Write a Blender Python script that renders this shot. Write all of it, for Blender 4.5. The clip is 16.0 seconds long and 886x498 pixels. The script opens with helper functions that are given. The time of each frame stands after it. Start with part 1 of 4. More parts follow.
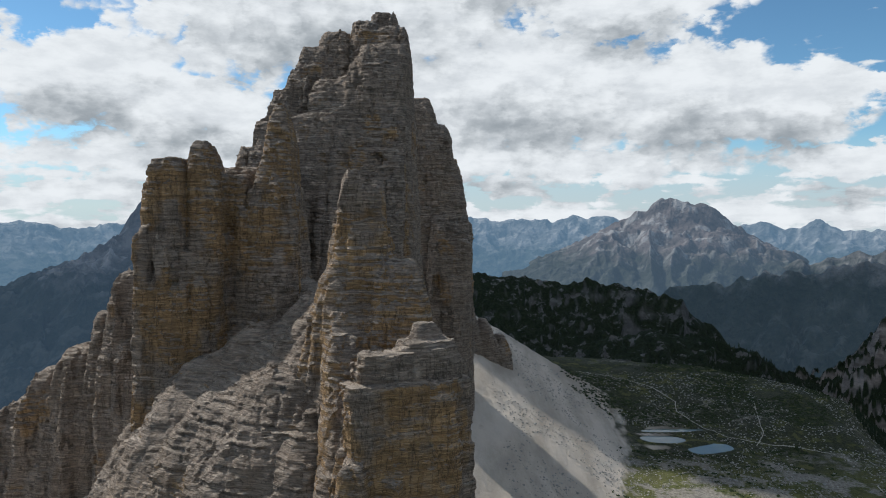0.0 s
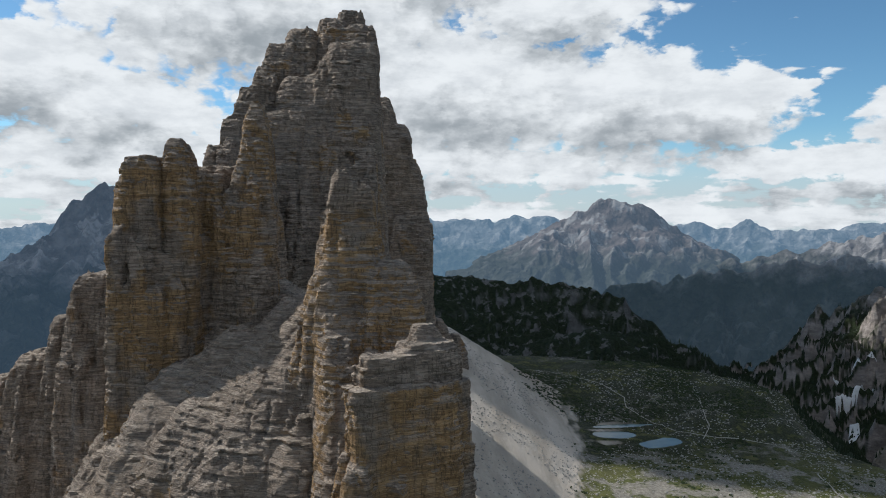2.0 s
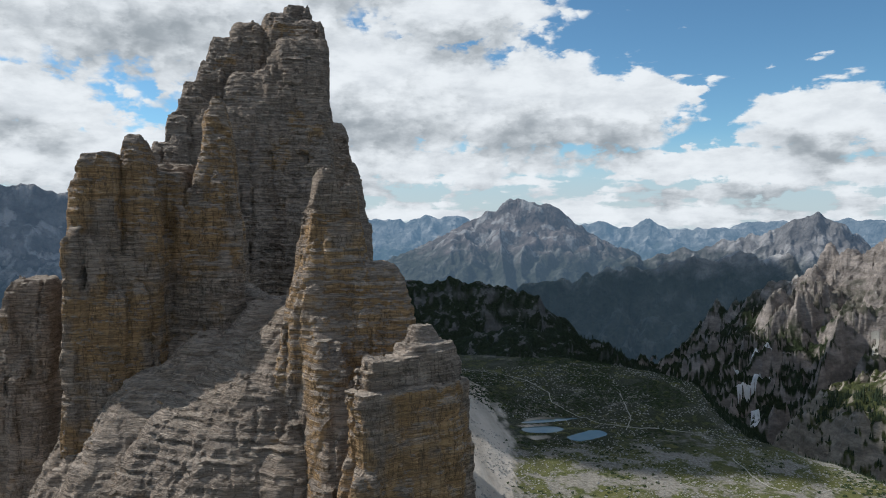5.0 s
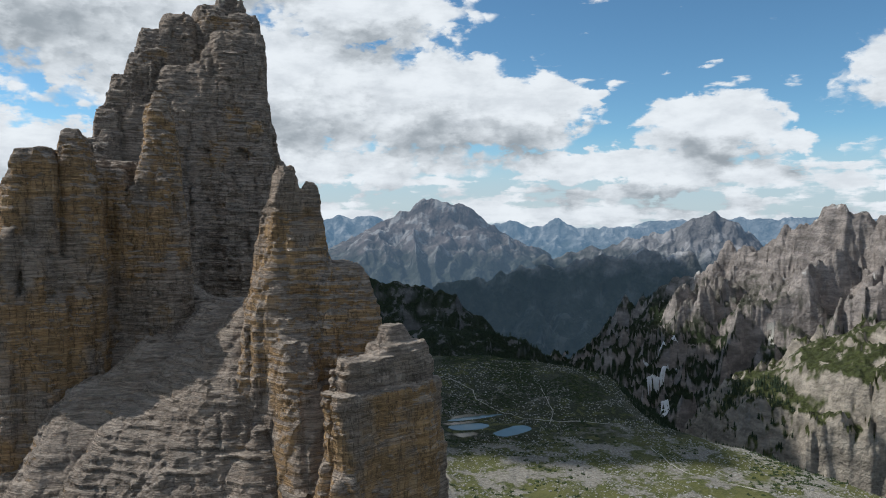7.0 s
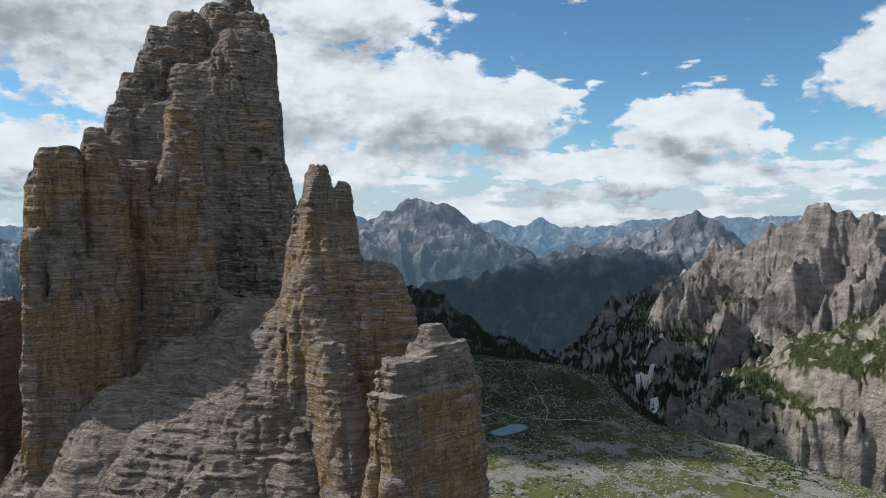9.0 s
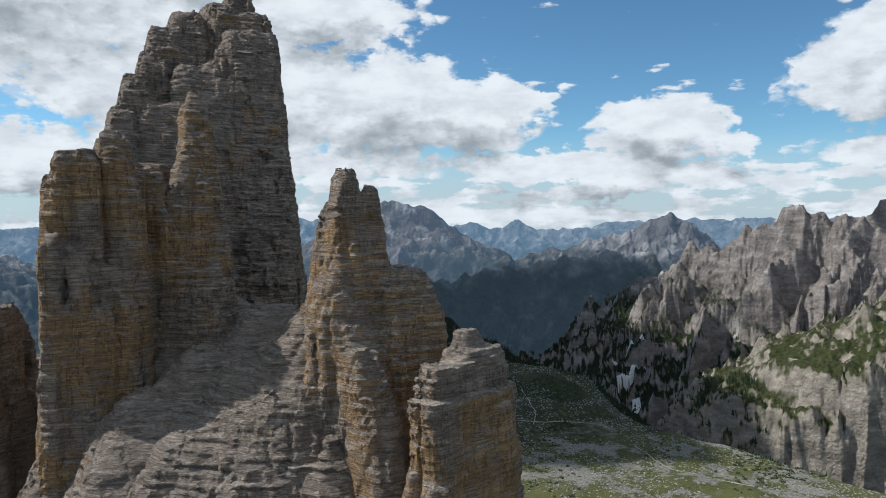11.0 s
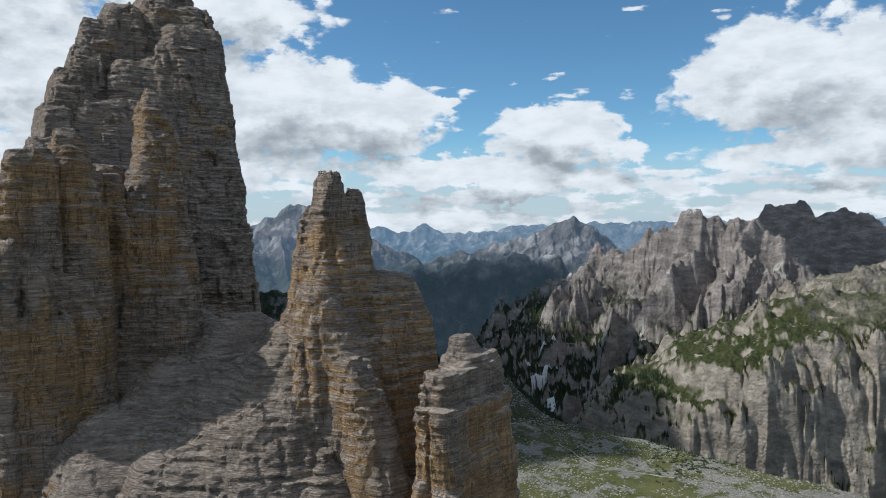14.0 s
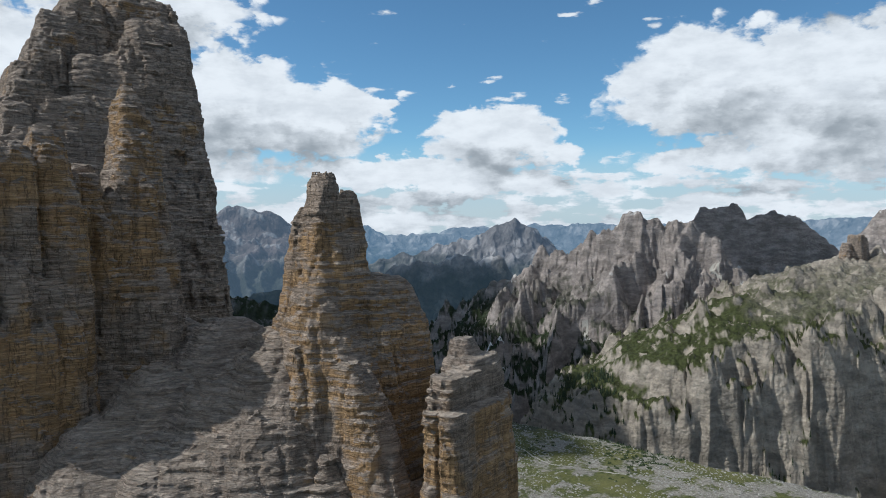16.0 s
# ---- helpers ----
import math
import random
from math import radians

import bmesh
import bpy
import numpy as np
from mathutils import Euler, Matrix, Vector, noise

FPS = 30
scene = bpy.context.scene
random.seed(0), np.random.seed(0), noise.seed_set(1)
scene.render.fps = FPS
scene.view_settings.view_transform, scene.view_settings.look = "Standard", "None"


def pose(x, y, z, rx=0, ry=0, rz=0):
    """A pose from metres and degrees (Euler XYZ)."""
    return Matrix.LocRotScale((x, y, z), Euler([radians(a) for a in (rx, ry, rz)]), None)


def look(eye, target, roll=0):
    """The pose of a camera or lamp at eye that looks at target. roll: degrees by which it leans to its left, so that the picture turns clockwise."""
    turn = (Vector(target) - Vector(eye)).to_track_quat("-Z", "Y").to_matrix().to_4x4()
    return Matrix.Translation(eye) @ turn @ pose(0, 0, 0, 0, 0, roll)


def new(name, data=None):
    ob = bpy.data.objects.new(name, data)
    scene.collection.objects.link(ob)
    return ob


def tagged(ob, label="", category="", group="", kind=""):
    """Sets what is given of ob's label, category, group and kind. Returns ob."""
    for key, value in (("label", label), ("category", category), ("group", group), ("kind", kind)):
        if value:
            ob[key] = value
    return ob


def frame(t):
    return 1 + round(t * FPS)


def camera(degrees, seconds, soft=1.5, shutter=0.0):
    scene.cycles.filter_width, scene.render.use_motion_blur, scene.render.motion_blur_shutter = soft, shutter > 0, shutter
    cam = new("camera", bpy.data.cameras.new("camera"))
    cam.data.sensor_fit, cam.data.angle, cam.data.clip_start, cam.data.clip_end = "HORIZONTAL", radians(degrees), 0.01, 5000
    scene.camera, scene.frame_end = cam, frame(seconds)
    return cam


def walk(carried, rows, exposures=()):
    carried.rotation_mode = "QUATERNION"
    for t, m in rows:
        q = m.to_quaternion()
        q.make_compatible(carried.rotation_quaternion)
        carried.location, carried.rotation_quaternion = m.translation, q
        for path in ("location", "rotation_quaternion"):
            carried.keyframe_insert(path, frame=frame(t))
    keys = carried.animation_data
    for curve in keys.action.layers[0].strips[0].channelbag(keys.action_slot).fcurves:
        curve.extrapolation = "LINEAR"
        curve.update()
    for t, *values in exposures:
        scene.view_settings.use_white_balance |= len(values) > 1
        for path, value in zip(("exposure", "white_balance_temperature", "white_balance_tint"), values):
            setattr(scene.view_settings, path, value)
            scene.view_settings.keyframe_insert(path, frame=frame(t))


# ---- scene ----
cam = camera(63.6, 16.0, 1.0)
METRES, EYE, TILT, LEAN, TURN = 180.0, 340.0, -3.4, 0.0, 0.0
ROWS = [
    (0.0, 0.0, 0.0, 0.0, 0.0, 0.0, -0.0),
    (0.5, -0.0311, 0.0018, 0.0016, -1.14, -0.04, 0.03),
    (1.0, -0.0623, 0.0046, 0.0024, -2.12, -0.07, 0.08),
    (1.5, -0.0935, 0.0081, 0.0029, -3.13, -0.06, 0.12),
    (2.0, -0.1247, 0.0121, 0.0029, -4.85, -0.03, 0.16),
    (2.5, -0.1562, 0.0165, 0.0031, -6.88, -0.0, 0.22),
    (3.0, -0.1876, 0.0219, 0.0029, -8.84, -0.0, 0.33),
    (3.5, -0.2185, 0.0279, 0.0029, -9.48, -0.02, 0.42),
    (6.0, -0.3703, 0.066, 0.0049, -16.43, -0.14, 0.83),
    (6.5, -0.4002, 0.075, 0.0041, -18.76, -0.18, 0.96),
    (7.0, -0.43, 0.0875, 0.0025, -19.55, -0.18, 1.09),
    (7.5, -0.4582, 0.0982, 0.0026, -19.59, -0.24, 1.13),
    (8.0, -0.4866, 0.1102, 0.0029, -19.99, -0.27, 1.2),
    (8.5, -0.5146, 0.1228, 0.003, -20.34, -0.27, 1.29),
    (9.0, -0.5424, 0.135, 0.0049, -21.1, -0.25, 1.31),
    (11.5, -0.6798, 0.2089, 0.0151, -23.64, -0.11, 1.54),
    (12.0, -0.7066, 0.2245, 0.0174, -24.65, -0.12, 1.57),
    (12.5, -0.7331, 0.2404, 0.0191, -27.34, -0.14, 1.65),
    (13.0, -0.7589, 0.2593, 0.0185, -28.58, -0.1, 1.81),
    (13.5, -0.7846, 0.2771, 0.0193, -31.09, -0.1, 1.88),
    (14.0, -0.8096, 0.2959, 0.0199, -31.06, -0.04, 1.91),
    (14.5, -0.8342, 0.3135, 0.0209, -31.04, 0.01, 1.93),
    (15.0, -0.8594, 0.3313, 0.0226, -33.46, 0.0, 1.95),
    (15.5, -0.8832, 0.3525, 0.0227, -33.98, 0.02, 2.04),
    (16.0, -0.9081, 0.3711, 0.0252, -35.98, -0.06, 2.02),
]
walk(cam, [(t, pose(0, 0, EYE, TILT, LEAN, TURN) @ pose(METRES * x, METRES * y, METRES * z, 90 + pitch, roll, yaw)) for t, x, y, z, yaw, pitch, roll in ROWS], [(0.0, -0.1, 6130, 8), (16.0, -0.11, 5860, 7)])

# ---- world, sun, exposure ----
SUN_AZ, SUN_EL = -55.0, 44.0        # degrees from +y towards +x, and above the horizon
sun_dir = Vector((math.sin(radians(SUN_AZ)) * math.cos(radians(SUN_EL)), math.cos(radians(SUN_AZ)) * math.cos(radians(SUN_EL)), math.sin(radians(SUN_EL))))
sun = new("sun", bpy.data.lights.new("sun", "SUN"))
sun.data.energy, sun.data.angle, sun.data.color = 4.6, radians(0.5), (1.0, 0.95, 0.87)
sun.matrix_world = look(sun_dir * 900, (0, 0, 0))

# clouds: centre azimuth, elevation, half width, half height (degrees), weight
CLOUDS_A = [
    (-9, 15, 17, 6.5, 1.0), (-16, 21, 18, 6, 1.0), (4, 19, 15, 5, 0.9), (-26, 9, 9, 3.6, 1.0), (-19, 7, 10, 3.2, 0.9),
    (-36, 12, 6, 3.5, 0.8), (6, 9, 14, 5.0, 1.0), (-28, 19, 9, 4, 0.9), (19, 8, 8.5, 4.2, 1.0), (26, 7.6, 6, 3.4, 0.95), (14, 15, 9, 3.2, 0.9),
]
CLOUDS_B = [
    (40.0, 6.0, 5.4, 2.6, 1.0), (36.5, 2.8, 9, 1.9, 0.9), (46, 4.4, 3, 1.6, 0.7), (57, 9.5, 8.5, 4.6, 1.0), (66, 8, 9, 6, 1.0),
    (65, 17, 7, 2.6, 0.9), (60, 4, 14, 2, 0.75), (30, 3.2, 8, 2, 0.8), (31, 8.6, 2.5, 1.4, 0.6), (-5, 3.6, 40, 2.6, 0.85),
]
world = bpy.data.worlds.new("sky")
scene.world = world
world.use_nodes = True


def maths(nt, op, *ins, clamp=False):
    n = nt.nodes.new("ShaderNodeMath")
    n.operation, n.use_clamp = op, clamp
    for i, v in enumerate(ins):
        if isinstance(v, (int, float)):
            n.inputs[i].default_value = v
        else:
            nt.links.new(v, n.inputs[i])
    return n.outputs[0]


def smooth(nt, v, lo, hi, out0=0.0, out1=1.0):
    n = nt.nodes.new("ShaderNodeMapRange")
    n.interpolation_type = "SMOOTHSTEP"
    nt.links.new(v, n.inputs[0])
    for i, x in enumerate((lo, hi, out0, out1)):
        n.inputs[i + 1].default_value = x
    return n.outputs[0]


def mix(nt, fac, a, b, blend="MIX"):
    n = nt.nodes.new("ShaderNodeMix")
    n.data_type, n.blend_type = "RGBA", blend
    for sock, v in ((n.inputs[0], fac), (n.inputs[6], a), (n.inputs[7], b)):
        if isinstance(v, (int, float)):
            sock.default_value = v
        elif isinstance(v, tuple):
            sock.default_value = (*v, 1.0)
        else:
            nt.links.new(v, sock)
    return n.outputs[2]


def noise_node(nt, vec, scale, detail=4.0, rough=0.55, kind="FBM"):
    n = nt.nodes.new("ShaderNodeTexNoise")
    n.noise_type = kind
    n.inputs["Scale"].default_value, n.inputs["Detail"].default_value, n.inputs["Roughness"].default_value = scale, detail, rough
    if vec is not None:
        nt.links.new(vec, n.inputs["Vector"])
    return n.outputs[0]


def scaled(nt, vec, s):
    n = nt.nodes.new("ShaderNodeMapping")
    nt.links.new(vec, n.inputs[0])
    n.inputs["Scale"].default_value = s
    return n.outputs[0]


def combine(nt, x, y, z=0.0):
    n = nt.nodes.new("ShaderNodeCombineXYZ")
    for i, v in enumerate((x, y, z)):
        if isinstance(v, (int, float)):
            n.inputs[i].default_value = v
        else:
            nt.links.new(v, n.inputs[i])
    return n.outputs[0]


def cloud_group():
    """Cloud thickness at an azimuth and elevation in degrees."""
    g = bpy.data.node_groups.new("cloud_thickness", "ShaderNodeTree")
    for s in ("u", "v"):
        g.interface.new_socket(s, in_out="INPUT", socket_type="NodeSocketFloat")
    g.interface.new_socket("d", in_out="OUTPUT", socket_type="NodeSocketFloat")
    a, z = g.nodes.new("NodeGroupInput"), g.nodes.new("NodeGroupOutput")
    u, v = a.outputs[0], a.outputs[1]
    p = combine(g, maths(g, "MULTIPLY", u, 0.06), maths(g, "MULTIPLY", v, 0.15), 1.7)
    big = maths(g, "SUBTRACT", noise_node(g, p, 3.0, 5, 0.55), 0.5)
    big2 = maths(g, "SUBTRACT", noise_node(g, scaled(g, p, (1.3, 1.0, 3.0)), 3.6, 5, 0.6), 0.5)
    uw = maths(g, "ADD", u, maths(g, "MULTIPLY", big, 7.0))
    vw = maths(g, "ADD", v, maths(g, "MULTIPLY", big2, 4.5))
    field = None
    for cu, cv, hw, hh, w in CLOUDS_A + CLOUDS_B:
        du = maths(g, "POWER", maths(g, "DIVIDE", maths(g, "SUBTRACT", uw, cu), hw), 2.0)
        dv = maths(g, "POWER", maths(g, "DIVIDE", maths(g, "SUBTRACT", vw, cv), hh), 2.0)
        b = maths(g, "SUBTRACT", w, maths(g, "SQRT", maths(g, "ADD", du, dv)))
        field = b if field is None else maths(g, "SMOOTH_MAX", field, b, 0.25)
    # broken cover towards the horizon and in the rest of the sky
    cover = maths(g, "SUBTRACT", noise_node(g, combine(g, maths(g, "MULTIPLY", u, 0.05), maths(g, "MULTIPLY", v, 0.22), 5.1), 3.2, 6, 0.55), 0.47)
    low = maths(g, "SUBTRACT", smooth(g, v, 6.5, 1.0, 0.0, 0.5), 0.40)
    rest = maths(g, "MULTIPLY", maths(g, "ADD", smooth(g, v, 20.0, 30.0), smooth(g, maths(g, "ABSOLUTE", maths(g, "SUBTRACT", u, 18.0)), 52.0, 70.0)), 0.2)
    field = maths(g, "MAXIMUM", field, maths(g, "ADD", maths(g, "MULTIPLY", cover, 2.2), maths(g, "ADD", low, rest)))
    fine = maths(g, "SUBTRACT", noise_node(g, combine(g, maths(g, "MULTIPLY", u, 0.3), maths(g, "MULTIPLY", v, 0.5), 2.2), 1.8, 7, 0.6), 0.5)
    lobe = g.nodes.new("ShaderNodeTexVoronoi")
    lobe.feature = "SMOOTH_F1"
    g.links.new(combine(g, maths(g, "ADD", maths(g, "MULTIPLY", u, 0.5), maths(g, "MULTIPLY", fine, 1.6)), maths(g, "ADD", maths(g, "MULTIPLY", v, 0.62), maths(g, "MULTIPLY", big, 2.0)), 0.4), lobe.inputs["Vector"])
    lobe.inputs["Scale"].default_value, lobe.inputs["Detail"].default_value = 1.0, 2.0
    heap = maths(g, "MULTIPLY", maths(g, "SUBTRACT", 0.78, lobe.outputs["Distance"]), smooth(g, field, -0.4, 0.0, 0.0, 0.5))
    g.links.new(maths(g, "ADD", field, maths(g, "ADD", heap, maths(g, "MULTIPLY", fine, 0.5))), z.inputs[0])
    return g


def make_sky():
    nt = world.node_tree
    nt.nodes.clear()
    out, bg = nt.nodes.new("ShaderNodeOutputWorld"), nt.nodes.new("ShaderNodeBackground")
    sky = nt.nodes.new("ShaderNodeTexSky")
    sky.sky_type, sky.sun_disc = "NISHITA", False
    sky.sun_elevation, sky.sun_rotation, sky.altitude = radians(SUN_EL), radians(SUN_AZ), 2700
    sky.air_density, sky.dust_density, sky.ozone_density = 1.0, 0.6, 1.6
    co = nt.nodes.new("ShaderNodeTexCoord")
    sep = nt.nodes.new("ShaderNodeSeparateXYZ")
    nt.links.new(co.outputs["Generated"], sep.inputs[0])
    x, y, z = sep.outputs
    u = maths(nt, "MULTIPLY", maths(nt, "ARCTAN2", x, y), 57.2958)
    v = maths(nt, "MULTIPLY", maths(nt, "ARCSINE", z), 57.2958)
    grp = cloud_group()

    def thick(dv):
        n = nt.nodes.new("ShaderNodeGroup")
        n.node_tree = grp
        nt.links.new(u, n.inputs[0])
        nt.links.new(maths(nt, "ADD", v, dv), n.inputs[1])
        return n.outputs[0]
    here, above = thick(0.0), thick(2.3)
    alpha = smooth(nt, here, -0.02, 0.2)
    puff = maths(nt, "SUBTRACT", noise_node(nt, combine(nt, maths(nt, "MULTIPLY", u, 0.2), maths(nt, "MULTIPLY", v, 0.45), 8.0), 1.5, 6, 0.6), 0.5)
    under = maths(nt, "SUBTRACT", above, maths(nt, "MULTIPLY", here, 0.5))
    shade = smooth(nt, maths(nt, "ADD", under, maths(nt, "MULTIPLY", puff, 0.3)), -0.05, 0.95)
    lit = mix(nt, shade, mix(nt, smooth(nt, puff, -0.15, 0.2), (9.3, 9.3, 9.25), (7.6, 7.7, 7.8)), (3.6, 3.85, 4.05))
    clear = mix(nt, 1.0, sky.outputs[0], (0.88, 1.14, 1.14), "MULTIPLY")
    hazy = mix(nt, smooth(nt, v, 6.0, 0.5, 0.0, 0.75), clear, (5.4, 6.0, 6.7))
    nt.links.new(mix(nt, alpha, hazy, lit), bg.inputs[0])
    bg.inputs[1].default_value = 0.1
    nt.links.new(bg.outputs[0], out.inputs[0])


make_sky()
scene.view_settings.exposure = 0.0


# ---- noise and shapes ----
def hash3(i, j, k, seed):
    a = i.astype(np.int32).view(np.uint32) * np.uint32(73856093) ^ j.astype(np.int32).view(np.uint32) * np.uint32(19349663)
    a = a ^ k.astype(np.int32).view(np.uint32) * np.uint32(83492791) ^ np.uint32(seed * 26544357 % 4294967295)
    a = (a ^ (a >> np.uint32(13))) * np.uint32(1274126177)
    return ((a ^ (a >> np.uint32(16))) & np.uint32(0xFFFFFF)).astype(np.float32) * np.float32(1 / 16777215)


def vnoise(x, y, z, seed=0):
    """Smooth value noise, 0 to 1."""
    xi, yi, zi = np.floor(x), np.floor(y), np.floor(z)
    fx, fy, fz = (x - xi).astype(np.float32), (y - yi).astype(np.float32), (z - zi).astype(np.float32)
    fx, fy, fz = fx * fx * (3 - 2 * fx), fy * fy * (3 - 2 * fy), fz * fz * (3 - 2 * fz)
    r = 0
    for a in (0, 1):
        for b in (0, 1):
            lo, hi = hash3(xi + a, yi + b, zi, seed), hash3(xi + a, yi + b, zi + 1, seed)
            r = r + (fx if a else 1 - fx) * (fy if b else 1 - fy) * (lo + (hi - lo) * fz)
    return r


def vnoise2(x, y, seed=0):
    xi, yi = np.floor(x), np.floor(y)
    fx, fy = (x - xi).astype(np.float32), (y - yi).astype(np.float32)
    fx, fy = fx * fx * (3 - 2 * fx), fy * fy * (3 - 2 * fy)
    zero = np.zeros_like(xi)
    r = 0
    for a in (0, 1):
        for b in (0, 1):
            r = r + (fx if a else 1 - fx) * (fy if b else 1 - fy) * hash3(xi + a, yi + b, zero, seed)
    return r


def fbm2(x, y, size, octaves=4, seed=0, rough=0.5):
    """Summed noise about -1 to 1."""
    r, a, t = 0, 1.0, 0
    for o in range(octaves):
        r = r + a * (2 * vnoise2(x / size + 17.3 * o, y / size - 9.1 * o, seed + o) - 1)
        t, a, size = t + a, a * rough, size / 2.03
    return r / t


def ridged2(x, y, size, octaves=4, seed=0, rough=0.5):
    """Sharp-crested noise, 0 to 1, crests at 1."""
    r, a, t = 0, 1.0, 0
    for o in range(octaves):
        n = 1 - np.abs(2 * vnoise2(x / size + 11.7 * o, y / size + 5.3 * o, seed + o) - 1)
        r = r + a * n * n
        t, a, size = t + a, a * rough, size / 2.07
    return r / t


def mesh_from(name, verts, quads):
    """A mesh from numpy arrays of vertices and four-cornered faces."""
    me = bpy.data.meshes.new(name)
    me.vertices.add(len(verts))
    me.vertices.foreach_set("co", np.asarray(verts, np.float32).ravel())
    me.loops.add(len(quads) * 4)
    me.loops.foreach_set("vertex_index", np.asarray(quads, np.int32).ravel())
    me.polygons.add(len(quads))
    me.polygons.foreach_set("loop_start", np.arange(len(quads), dtype=np.int32) * 4)
    me.update(calc_edges=True)
    return me


def surface(field, origin, step):
    """The zero surface of a field on a grid (inside negative), as vertices and quads."""
    s = field < 0
    nx, ny, nz = field.shape
    count = np.zeros((nx - 1, ny - 1, nz - 1), np.int8)
    for a in (0, 1):
        for b in (0, 1):
            for c in (0, 1):
                count += s[a:nx - 1 + a, b:ny - 1 + b, c:nz - 1 + c]
    act = (count > 0) & (count < 8)
    ci, cj, ck = np.nonzero(act)
    index = np.full(act.shape, -1, np.int32)
    index[ci, cj, ck] = np.arange(len(ci))
    acc, n = np.zeros((len(ci), 3), np.float32), np.zeros(len(ci), np.float32)
    corners = [(a, b, c) for a in (0, 1) for b in (0, 1) for c in (0, 1)]
    for p in corners:
        for q in corners:
            if sum(abs(p[i] - q[i]) for i in range(3)) != 1 or p > q:
                continue
            fp, fq = field[ci + p[0], cj + p[1], ck + p[2]], field[ci + q[0], cj + q[1], ck + q[2]]
            cross = (fp < 0) != (fq < 0)
            w = np.where(cross, fp / np.where(cross, fp - fq, 1), 0)
            for i in range(3):
                acc[:, i] += np.where(cross, p[i] + w * (q[i] - p[i]), 0)
            n += cross
    verts = (np.stack([ci, cj, ck], 1) + acc / n[:, None]) * np.asarray(step) + np.asarray(origin)
    quads = []
    for axis in range(3):
        lo = [slice(1, -1)] * 3
        hi = [slice(1, -1)] * 3
        lo[axis], hi[axis] = slice(0, -1), slice(1, None)
        a, b = s[tuple(lo)], s[tuple(hi)]
        i, j, k = np.nonzero(a != b)
        up = a[i, j, k]
        base = np.stack([i, j, k], 1)
        for ax in range(3):
            if ax != axis:
                base[:, ax] += 1
        e1, e2 = [(1, 2), (2, 0), (0, 1)][axis]
        d1, d2 = np.zeros(3, int), np.zeros(3, int)
        d1[e1], d2[e2] = 1, 1
        c0, c1, c2, c3 = (index[tuple((base - o).T)] for o in (d1 + d2, d2, 0 * d1, d1))
        quads.append(np.where(up[:, None], np.stack([c0, c1, c2, c3], 1), np.stack([c3, c2, c1, c0], 1)))
    return verts, np.concatenate(quads)


def ribs(columns, rng, count, size=(2.5, 6.0)):
    """Slim ribs that stand proud of the columns' faces at odd heights."""
    made = []
    for n in range(count):
        cx, cy, rx, ry, turn, top, tip, length, side, front, power = columns[rng.randrange(len(columns))]
        a, drop = rng.uniform(0, 2 * math.pi), rng.uniform(6, 90)
        k = tip + (1 - tip) * (1 - math.exp(-drop / length))
        ex, ey = rx * k + side * drop, ry * k + 0.5 * front * drop
        u, v = math.cos(a), math.sin(a)
        q = (abs(u) ** power + abs(v) ** power) ** (1 / power)
        u, v = u / q * ex, v / q * ey
        c, s = math.cos(radians(turn)), math.sin(radians(turn))
        r = rng.uniform(*size)
        made.append((cx + u * c - v * s, cy - 0.5 * front * drop + u * s + v * c, r, r * rng.uniform(0.8, 1.5), rng.uniform(-30, 30), top - drop, rng.uniform(0.3, 0.7), rng.uniform(3, 9), 0.6 * side, front, 3.5))
    return made


